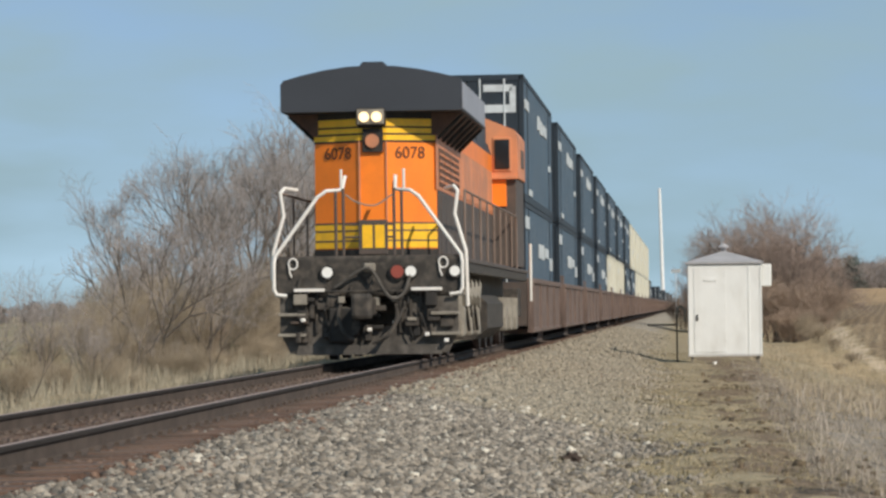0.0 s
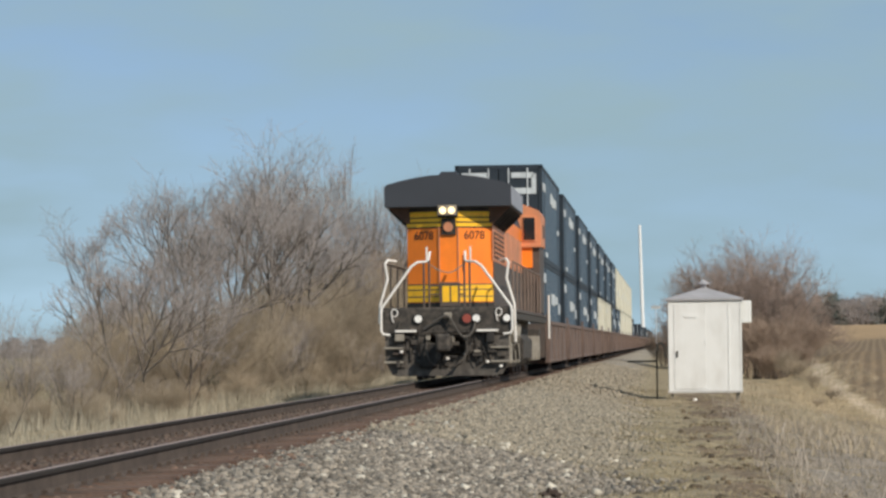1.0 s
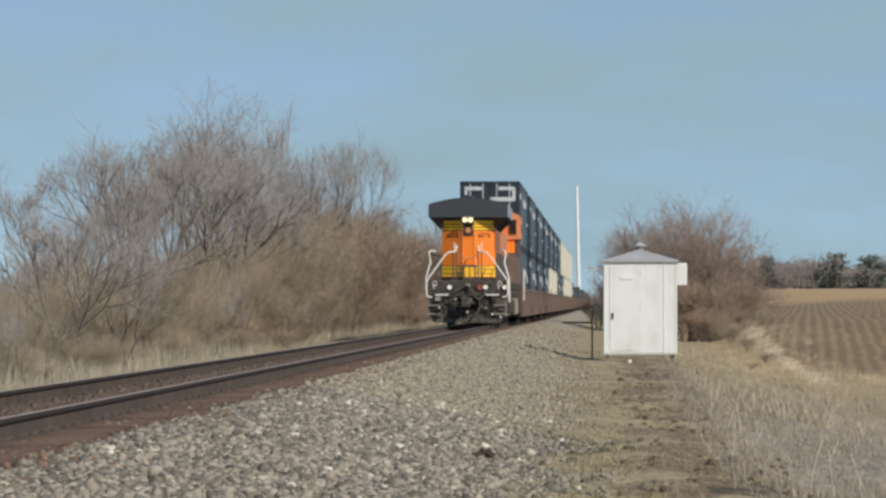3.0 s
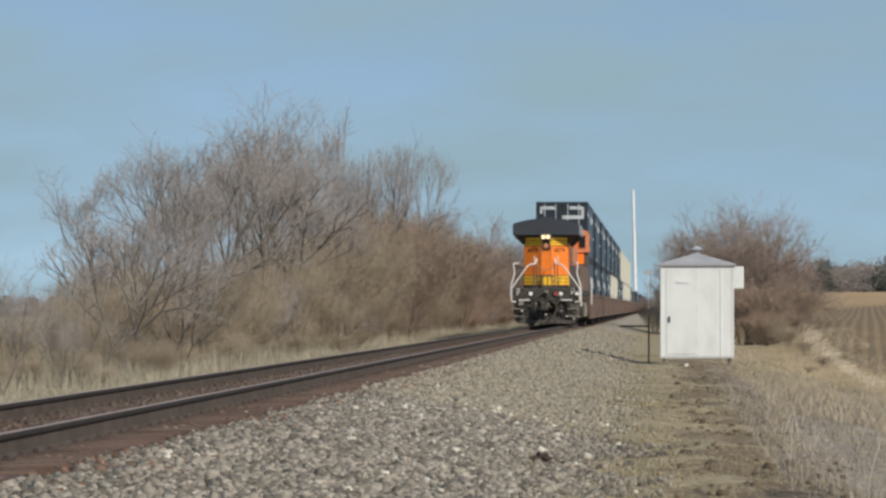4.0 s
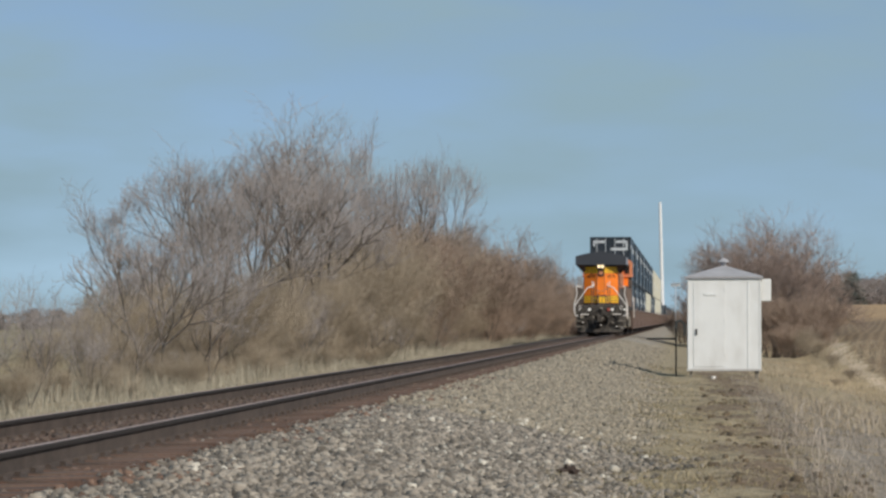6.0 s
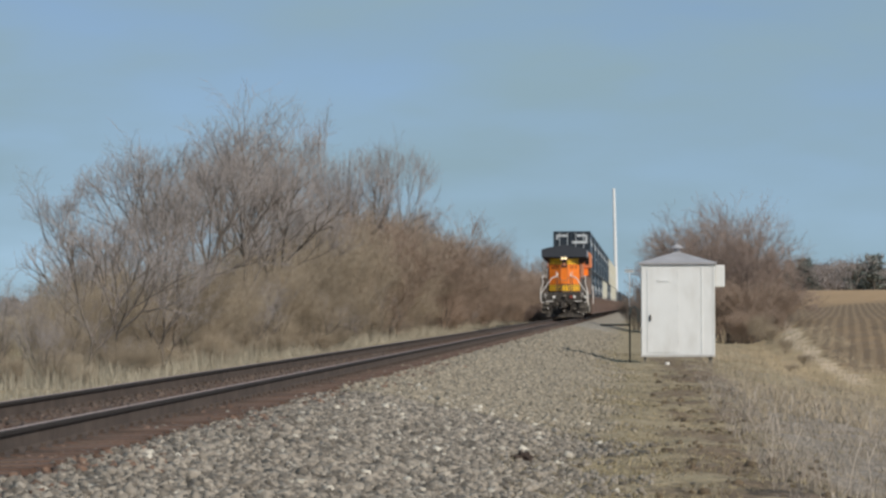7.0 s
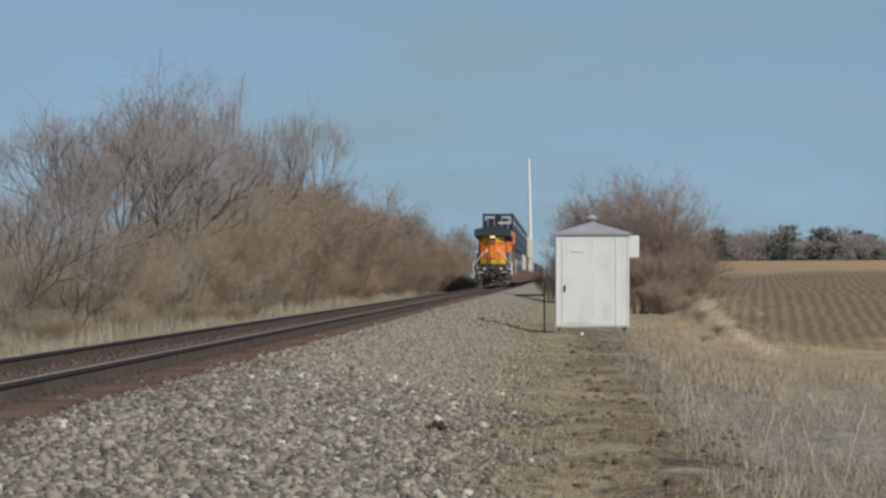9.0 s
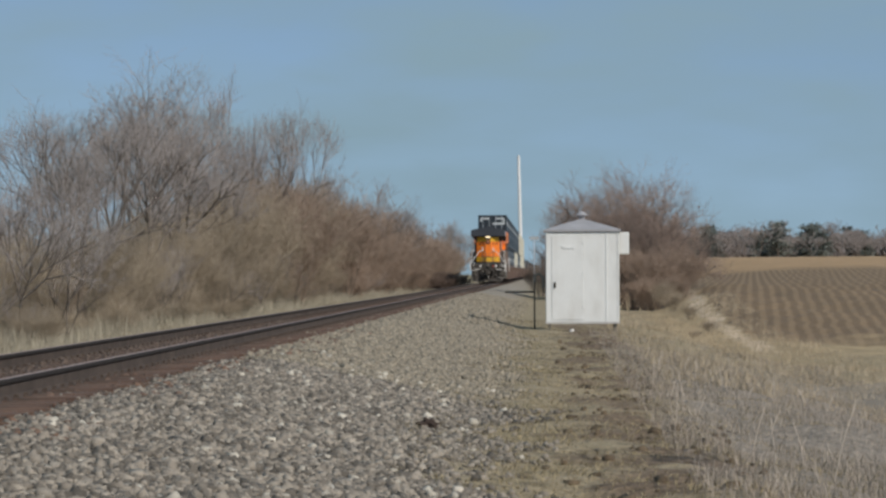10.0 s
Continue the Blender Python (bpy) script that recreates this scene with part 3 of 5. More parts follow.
while y < 420:
    kind = THIN[rt.randrange(4)] if rt.random() < 0.4 else RUDDY[rt.randrange(3)] if y > 230 else BRUSH[rt.randrange(4)]
    plant(kind, rt.uniform(-9.8, -8.4), y, rt.uniform(0.9, 1.8) if y < 112 else rt.uniform(1.4, 3.4), 5.0, rt.uniform(0, 360), rt.uniform(0.8, 1.2))
    y += rt.uniform(2.2, 5.0) * (1 + max(0, y - 150) / 200)
for x, y, h in ((-10.6, 90, 2.2), (-11.2, 96, 2.8), (-10.4, 99.5, 3.0), (-11.5, 103, 3.4), (-10.2, 106, 2.6), (-12.4, 108, 3.6), (-12.2, 99, 2.4), (-11.8, 88, 1.8)):
    plant(BRUSH[rt.randrange(4)], x, y, h, 5.0, rt.uniform(0, 360), 1.0)
y = 66.0
while y < 150:
    plant(BRUSH[rt.randrange(4)], rt.uniform(-9.6, -7.9), y, rt.uniform(0.5, 1.2), 5.0, rt.uniform(0, 360), rt.uniform(1.0, 1.7))
    y += rt.uniform(1.6, 3.2)
for i, (x, y, h, w) in enumerate([(10.2, 200, 8.5, 1.0), (9.1, 204, 7.7, 1.0), (11.4, 203, 7.2, 1.0), (6.1, 214, 5.5, 0.9), (7.6, 207, 6.2, 1.0), (12.6, 200, 5.0, 0.9), (9.6, 196, 7.0, 1.0), (10.9, 196, 6.6, 1.0), (10.6, 206, 8.0, 1.0), (8.3, 200, 6.0, 1.0)]):
    plant(ROUND[i % 3], x, y, h, 8.0, rt.uniform(0, 360), w)
for x, y, h in ((6.6, 205, 3.2), (7.8, 196, 3.6), (8.8, 193, 3.4), (9.9, 191, 3.8), (10.9, 192, 3.6), (11.9, 194, 3.2), (12.9, 197, 3.0), (10.4, 188, 2.2), (12.0, 187, 1.8), (5.3, 212, 2.6), (4.6, 216, 2.4)):
    plant(RUDDY[rt.randrange(3)], x, y, h, 5.0, rt.uniform(0, 360), 1.1)
for x, y, h in ((11.1, 166, 1.1), (11.3, 152, 0.8), (11.0, 178, 1.5), (11.2, 132, 0.6), (10.2, 122, 0.5)):
    plant(BRUSH[rt.randrange(4)], x, y, h, 5.0, rt.uniform(0, 360), 1.2)
# woods beyond the field, and far off across the pasture
for k in range(84):
    x, y = 24 + k * 0.95 + rt.uniform(-1, 1), 700 + rt.uniform(-40, 60)
    if k % 23 in (4, 5, 6, 12, 13, 14, 15) or k > 62:
        plant(PINES[k % 2], x, y, rt.uniform(5.2, 7.6) * (1.3 if k > 62 else 1), 7.6, rt.uniform(0, 360), rt.uniform(1.0, 1.7))
    else:
        plant(FAR_BARE[k % 3], x, y, rt.uniform(4.6, 7.4), 8.0, rt.uniform(0, 360), 1.4)
for k in range(80):
    plant(FAR_BARE[k % 3] if k % 2 else HEDGE[k % 2], -190 + k * 1.0 + rt.uniform(-1, 1), 880 + rt.uniform(-20, 20), rt.uniform(3.8, 5.8), 8.0, rt.uniform(0, 360), 1.8)
for k in range(60):
    plant(HEDGE[k % 2], 23 + k * 1.35 + rt.uniform(-0.6, 0.6), 760 + rt.uniform(-15, 25), rt.uniform(3.4, 6.2), 7.6, rt.uniform(0, 360), 2.2)
# brush heap close to the far rail
for x, y, h in ((-6.6, 385, 1.5), (-5.8, 394, 2.0), (-7.4, 402, 2.0)):
    plant(HEAP, x, y, h, 2.2, rt.uniform(0, 360), 1.2)


# ---- hut ----
def build_hut():
    hut = new("signal_hut")
    w, dpt, z0, z1 = 1.98, 1.98, 0.20, 2.64
    block("wall", (0, 0, z0), (w, dpt, z1), SHED_WHITE, hut, bevel=0.015)
    door = block("door", (0.16, -0.012, z0 + 0.06), (1.02, 0.0, z1 - 0.1), SHED_WHITE, hut, "flush white metal door", bevel=0.01)
    block("door_handle", (0.22, -0.05, 1.12), (0.27, -0.012, 1.28), DARK_POST, door, "dark door latch", bevel=0.01)
    for zz in (0.55, 1.45, 2.3):
        block("hinge", (0.985, -0.024, zz), (1.035, -0.012, zz + 0.1), SHED_WHITE, door, bevel=0.004)
    for xx in (0.015, 1.62, w - 0.045):
        block("seam", (xx, -0.014, z0), (xx + 0.03, 0.0, z1), SHED_WHITE, hut, "raised wall seam")
    block("sill_rail", (-0.01, -0.02, z0 - 0.05), (w + 0.01, dpt, z0), SHED_LINE, hut, bevel=0.005)
    block("vent_plate", (0.45, -0.03, 2.18), (0.78, -0.012, 2.25), SHED_WHITE, hut, "small plate over the door")
    e = 0.06
    cx, cy, top = w / 2, dpt / 2, z1 + 0.37
    raw("roof", [(-e, -e, z1), (w + e, -e, z1), (w + e, dpt + e, z1), (-e, dpt + e, z1), (-e, -e, z1 + 0.05), (w + e, -e, z1 + 0.05), (w + e, dpt + e, z1 + 0.05),
                 (-e, dpt + e, z1 + 0.05), (cx, cy, top)],
        [(3, 2, 1, 0), (0, 1, 5, 4), (1, 2, 6, 5), (2, 3, 7, 6), (3, 0, 4, 7), (4, 5, 8), (5, 6, 8), (6, 7, 8), (7, 4, 8)], SHED_ROOF, hut, "low grey pyramid roof")
    bm = bmesh.new()
    add_cyl(bm, (cx, cy, top - 0.06), (cx, cy, top + 0.08), 0.08, n=12)
    add_cyl(bm, (cx, cy, top + 0.08), (cx, cy, top + 0.12), 0.17, 0.14, n=12)
    add_cyl(bm, (cx, cy, top + 0.12), (cx, cy, top + 0.19), 0.14, 0.03, n=12)
    part("roof_vent", bm, SHED_ROOF, hut, "mushroom vent on the roof")
    block("side_box", (w, 0.12, z1 - 0.62), (w + 0.27, 0.75, z1 - 0.02), SHED_WHITE, hut, "white box fixed high on the side", bevel=0.03)
    for xx in (0.1, w - 0.1):
        for yy in (0.1, dpt - 0.1):
            block("leg", (xx - 0.035, yy - 0.035, -0.15), (xx + 0.035, yy + 0.035, z0 - 0.05), DUSTY, hut, bevel=0.008)
    hut.location = (4.97, 93.0, -0.72)
    tagged(hut, "white metal trackside signal hut raised on short legs", "hut")


build_hut()


def build_pole():
    pole = new("radio_mast")
    bm = bmesh.new()
    add_cyl(bm, (0, 0, 0), (-0.9, 0, 46.0), 0.8, 0.5, n=20)
    part("pole", bm, GALV, pole)
    bm = bmesh.new()
    add_cyl(bm, (0, 0, 0), (0, 0, 0.5), 1.6, 1.5, n=20)
    part("base_plate", bm, GALV, pole)
    pole.location = (-4.6, 1300, float(ground_z(-4.6, 1300)))
    tagged(pole, "tall slim pale metal radio mast far beyond the train", "mast")
    sign = new("trackside_sign")
    pipe("post", [(0, 0, 0), (0, 0, 3.6)], 0.022, GALV, sign)
    block("panel", (-0.28, -0.03, 3.5), (0.28, 0.03, 3.68), SHED_WHITE, sign, "narrow white panel", bevel=0.01)
    sign.location = (4.25, 205, float(ground_z(4.25, 205)))
    tagged(sign, "narrow white sign on a thin post beside the track", "sign")
    post = new("marker_post")
    pipe("post", [(0, 0, -0.1), (0, 0, 1.5)], 0.022, DARK_POST, post)
    # bar added to draw a dark line on the ground behind the post
    pipe("dark_line_bar", [(0.0, 0, 1.02), (-0.8, 0.25, 1.02)], 0.025, DARK_POST, post)
    bm = bmesh.new()
    add_pipe(bm, [Vector((0.0, 0, 1.30)), Vector((0.03, 0, 1.48)), Vector((0.13, 0, 1.52)), Vector((0.22, 0, 1.42)), Vector((0.24, 0, 1.1))], 0.04, 8)
    part("vent_pipe", bm, DUSTY, post, "bent pale pipe on the post")
    post.location = (4.66, 94.0, float(ground_z(4.66, 94)))
    tagged(post, "dark thin post with a bent pale pipe by the hut", "post")


build_pole()


def build_small_things():
    r = random.Random(8)
    bm = bmesh.new()
    bmesh.ops.create_icosphere(bm, subdivisions=3, radius=0.5)
    for v in bm.verts:
        v.co *= 0.8 + 0.5 * noise.noise(v.co * 4)
        v.co = Vector((v.co.x * 0.24, v.co.y * 0.17, max(v.co.z, -0.25) * 0.17))
    clod = part("earth_clod", bm, EARTH_CLOD)
    clod.location = (3.89, 31.7, float(ground_z(3.89, 31.7)) + 0.04)
    tagged(clod, "dark lump of earth lying on the ballast edge", "clod")
    for x, y, h, lean in ((6.34, 36.0, 0.48, 0.02), (6.85, 31.5, 0.55, 0.14), (7.05, 31.0, 0.5, -0.05), (7.35, 28.5, 0.72, 0.2), (7.2, 29.5, 0.4, -0.1), (6.62, 38.0, 0.36, 0.12),
                          *((r.uniform(6.4, 9.0), r.uniform(34, 62), r.uniform(0.25, 0.5), r.uniform(-0.12, 0.12)) for _ in range(16))):
        stalk = new("weed_stalk")
        z = float(ground_z(x, y))
        pipe("stem", [(0, 0, -0.02), (lean * 0.4, 0, h * 0.5), (lean, 0.02, h)], 0.0055, WEED, stalk, n=6)
        for k in range(3):
            a = r.uniform(-0.07, 0.07)
            pipe("side_stem", [(lean * 0.3 * k, 0, h * (0.3 + 0.2 * k)), (lean * 0.3 * k + a, 0.03, h * (0.5 + 0.2 * k))], 0.0036, WEED, stalk, n=5)
        stalk.location = (x, y, z)
        tagged(stalk, "dry pale weed stalk standing in the grass", "weed", "weed stalks")
    bm = bmesh.new()
    add_cyl(bm, (0, 0, 0), (0, 0, 0.11), 0.07, 0.05, n=12)
    cap = part("pipe_cap", bm, WHITE_RAIL)
    cap.location = (5.66, 91.6, float(ground_z(5.66, 91.6)))
    tagged(cap, "small white pipe cap on the ground by the hut", "pipe cap")
    # barn made up to fill a pale patch of hazy sky at the horizon
    barn = new("farm_building")
    block("wall", (0, 0, 0), (11, 8, 2.6), SHED_WHITE, barn, bevel=0.05)
    raw("roof", [(-0.4, -0.4, 2.6), (11.4, -0.4, 2.6), (11.4, 8.4, 2.6), (-0.4, 8.4, 2.6), (-0.4, 4, 4.6), (11.4, 4, 4.6)], [(0, 1, 5, 4), (2, 3, 4, 5), (0, 4, 3), (1, 2, 5), (3, 2, 1, 0)], GALV, barn, "pale sheet-metal gable roof")
    block("door", (4, -0.06, 0), (7, 0.0, 2.3), SHED_LINE, barn)
    barn.location = (-118, 800, float(ground_z(-118, 800)))
    tagged(barn, "pale low building shape filling a patch of hazy sky over the pasture", "farm building")


build_small_things()


# ---- ballast, ties and grass ----
def scatter_stones(name, count, x0, x1, y0, y1, size, material, seed, label, sink=0.3):
    r = np.random.RandomState(seed)
    x, y = r.uniform(x0, x1, count), r.uniform(y0, y1, count)
    border = (min(x1, 4.55 if x1 > 2 else 1.75) if x1 < 6 else 7.4) - 0.010 * np.clip(y - 45, 0, 75) + 0.3 * np.sin(y * 0.9) + 0.2 * np.sin(y * 2.7)
    keep = (x > x0 + 0.16 * np.abs(r.normal(0, 1, count)) + 0.14 * np.sin(y * 1.3) + 0.1 * np.sin(y * 3.1) + 0.12) & (x < border + r.normal(-0.4, 0.38, count))
    x, y = x[keep], y[keep]
    n = len(x)
    s = size * r.uniform(0.55, 1.45, n) * r.choice([1, 1, 1, 1.35], n)
    cube = np.array([(a, b, c) for c in (-1, 1) for b in (-1, 1) for a in (-1, 1)], float)
    v = cube[None] * r.uniform(0.55, 1.0, (n, 8, 3)) * np.stack([np.ones(n), r.uniform(0.6, 0.9, n), r.uniform(0.45, 0.75, n)], -1)[:, None]
    q = r.normal(0, 1, (n, 4)) * [1, 0.28, 0.28, 1]
    q /= np.linalg.norm(q, axis=1)[:, None]
    w, a, b, c = q.T
    R = np.stack([1 - 2 * (b * b + c * c), 2 * (a * b - c * w), 2 * (a * c + b * w), 2 * (a * b + c * w), 1 - 2 * (a * a + c * c), 2 * (b * c - a * w),
                  2 * (a * c - b * w), 2 * (b * c + a * w), 1 - 2 * (a * a + b * b)], -1).reshape(n, 3, 3)
    v = np.einsum("nij,nkj->nki", R, v) * (s / 2)[:, None, None]
    v += np.stack([x, y, ground_z(x, y) + s * (0.5 - sink) * r.uniform(0.2, 1.0, n)], -1)[:, None]
    f = np.array([(0, 2, 3, 1), (4, 5, 7, 6), (0, 1, 5, 4), (2, 6, 7, 3), (0, 4, 6, 2), (1, 3, 7, 5)])
    quads = (np.arange(n)[:, None, None] * 8 + f[None]).reshape(-1, 4)
    ob = bulk(name, v.reshape(-1, 3), quads, material)
    return tagged(ob, label, "ballast", kind="stuff")


scatter_stones("ballast", 54000, 1.02, 5.6, 12.5, 40, 0.054, STONE, 1, "loose pale grey-tan crushed stone on the track shoulder")
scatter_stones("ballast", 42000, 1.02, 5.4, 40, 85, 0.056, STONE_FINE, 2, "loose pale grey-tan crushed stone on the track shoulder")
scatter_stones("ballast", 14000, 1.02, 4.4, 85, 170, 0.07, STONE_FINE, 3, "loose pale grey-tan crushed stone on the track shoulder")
scatter_stones("pale_ballast", 800, 1.5, 5.2, 12.5, 46, 0.062, STONE_PALE, 14, "scattered pale stones lying on the ballast", sink=0.2)
scatter_stones("rusty_ballast", 16000, -1.6, 1.7, 14, 75, 0.05, STONE_RUST, 4, "rust-stained crushed stone between and beside the rails", sink=0.3)

scatter_stones("rusty_ballast", 9000, 0.80, 2.0, 14, 60, 0.05, STONE_TIE, 6, "rust-stained crushed stone at the ends of the ties", sink=0.22)


def scatter_grass(name, count, area, height, width, material, seed, label, lean=0.5):
    """Narrow bent blades; area(r, n) gives x and y."""
    r = np.random.RandomState(seed)
    x, y = area(r, count)
    n = len(x)
    clump = 0.5 + 0.55 * lumps(x, y * 0.45, 0.7) + 0.35 * lumps(x + 40, y * 0.3, 2.3)
    keep = clump > 0.12 + 0.3 * r.uniform(-1, 1, n)
    x, y, clump, n = x[keep], y[keep], clump[keep], int(keep.sum())
    h = height * r.uniform(0.35, 1.2, n) * (0.45 + clump)
    a, b = r.uniform(0, 6.283, n), r.uniform(0, 6.283, n)
    base = np.stack([x, y, ground_z(x, y) - 0.02], -1)
    side = np.stack([np.cos(a), np.sin(a), np.zeros(n)], -1) * (width * r.uniform(0.6, 1.4, n))[:, None]
    bend = np.stack([np.cos(b), np.sin(b), np.zeros(n)], -1) * (h * lean * r.uniform(0.1, 1.0, n))[:, None]
    up = np.stack([np.zeros(n), np.zeros(n), h], -1)
    v = np.stack([base - side, base + side, base + side * 0.7 + bend * 0.35 + up * 0.6, base - side * 0.7 + bend * 0.35 + up * 0.6, base + bend + up], 1).reshape(-1, 3)
    k = np.arange(n)[:, None] * 5
    tris = np.concatenate([k + [[0, 1, 2]], k + [[0, 2, 3]], k + [[3, 2, 4]]])
    return tagged(bulk(name, v, tris, material, tris=True), label, "grass", kind="stuff")


def fan(x0, x1, y0, y1, power=2.0):
    return lambda r, n: (r.uniform(x0, x1, n), y0 + (y1 - y0) * r.uniform(0, 1, n) ** power)


scatter_stones("turf_clods", 300, 4.9, 7.0, 22, 80, 0.085, TURF, 9, "dark lumps of torn turf along the dirt track", sink=0.5)
scatter_grass("brush_grass", 16000, fan(-11, -7.6, 60, 330, 1.5), 0.55, 0.007, DRY_GRASS, 27, "tall pale dead grass under the brush", 0.5)
scatter_grass("dead_reeds", 7000, fan(-9.8, -8.0, 62, 330, 1.4), 0.55, 0.006, DRY_GRASS, 28, "tall bleached dead stems at the foot of the brush", 0.25)
scatter_grass("dry_grass", 40000, fan(-9.5, -4.3, 30, 330, 1.6), 0.26, 0.006, DRY_GRASS, 21, "tall dry pale grass between the track and the brush", 0.6)
scatter_grass("winter_grass", 80000, fan(3.7, 8.5, 20, 110, 2.0), 0.06, 0.0045, DULL_GRASS, 22, "short dull winter grass beside the ballast", 2.0)
scatter_grass("dead_weeds", 46000, fan(6.1, 12.0, 20, 90, 1.7), 0.15, 0.0042, GREY_WEED, 23, "grey dead weeds on the slope beside the track", 1.0)
scatter_grass("straw_grass", 34000, fan(6.8, 14.0, 52, 170, 1.3), 0.20, 0.006, STRAW, 24, "straw-coloured rough grass in the ditch", 0.9)
scatter_grass("pasture_grass", 20000, fan(-30, -9, 60, 260, 1.5), 0.22, 0.012, DULL_GRASS, 25, "rough dull grass of the pasture", 1.0)


def build_ties():
    r = random.Random(3)
    shapes = []
    for k in range(4):
        bm = bmesh.new()
        add_box(bm, (-1.30 - r.uniform(0, 0.05), -0.115, -0.16), (1.30 + r.uniform(0, 0.06), 0.115, 0.0), 0.012)
        for v in bm.verts:
            v.co += Vector((r.gauss(0, 0.008), r.gauss(0, 0.004), r.gauss(0, 0.003)))
        shapes.append(mesh_of("tie", bm, TIE))
    far, plates = bmesh.new(), bmesh.new()
    for k in range(900):
        y = 16 + 0.52 * k
        if k < 300:
            tie = new("tie", shapes[k % 4])
            tie.parent = TRACK
            tie.matrix_basis = pose(r.gauss(0, 0.02), y + r.gauss(0, 0.012), -0.176, 0, math.degrees(FAR_DROP / 1.5) * -1, r.gauss(0, 0.5))
        elif k < 700:
            add_box(far, (-1.3, y - 0.11, -0.33), (1.3, y + 0.11, -0.18))
        if k < 220:
            for x, top in ((NEAR_RAIL, 0), (FAR_RAIL, -FAR_DROP)):
                for q in (-1, 1):
                    add_box(plates, (x + q * 0.115 - 0.05, y - 0.09, top - 0.178), (x + q * 0.115 + 0.05, y + 0.09, top - 0.155))
                    add_box(plates, (x + q * 0.085 - 0.018, y - 0.02, top - 0.158), (x + q * 0.085 + 0.018, y + 0.02, top - 0.125))
    tagged(part("far_ties", far, TIE, TRACK), kind="stuff")
    tagged(part("tie_plates", plates, RAIL_SIDE, TRACK, "rusty tie plates and spikes"), kind="stuff")


build_ties()


# ---- locomotive ----
def text_mesh(name, body, size, material, parent, m):
    cu = bpy.data.curves.new(name, "FONT")
    cu.body, cu.size, cu.extrude, cu.align_x, cu.align_y = body, size, 0.004, "CENTER", "CENTER"
    tmp = new(name, cu)
    me = bpy.data.meshes.new_from_object(tmp.evaluated_get(bpy.context.evaluated_depsgraph_get()))
    bpy.data.objects.remove(tmp)
    me.materials.append(material)
    ob = new(name, me)
    ob.parent = parent
    ob.matrix_basis = m
    return ob


def eased(pts, n=5):
    """The same way with rounded bends."""
    p = [Vector(q) for q in pts]
    p = [2 * p[0] - p[1]] + p + [2 * p[-1] - p[-2]]
    out = []
    for a, b, c, d in zip(p, p[1:], p[2:], p[3:]):
        for k in range(n):
            t = k / n
            out.append(0.5 * (2 * b + (c - a) * t + (2 * a - 5 * b + 4 * c - d) * t * t + (3 * b - a - 3 * c + d) * t ** 3))
    return out + [p[-2]]


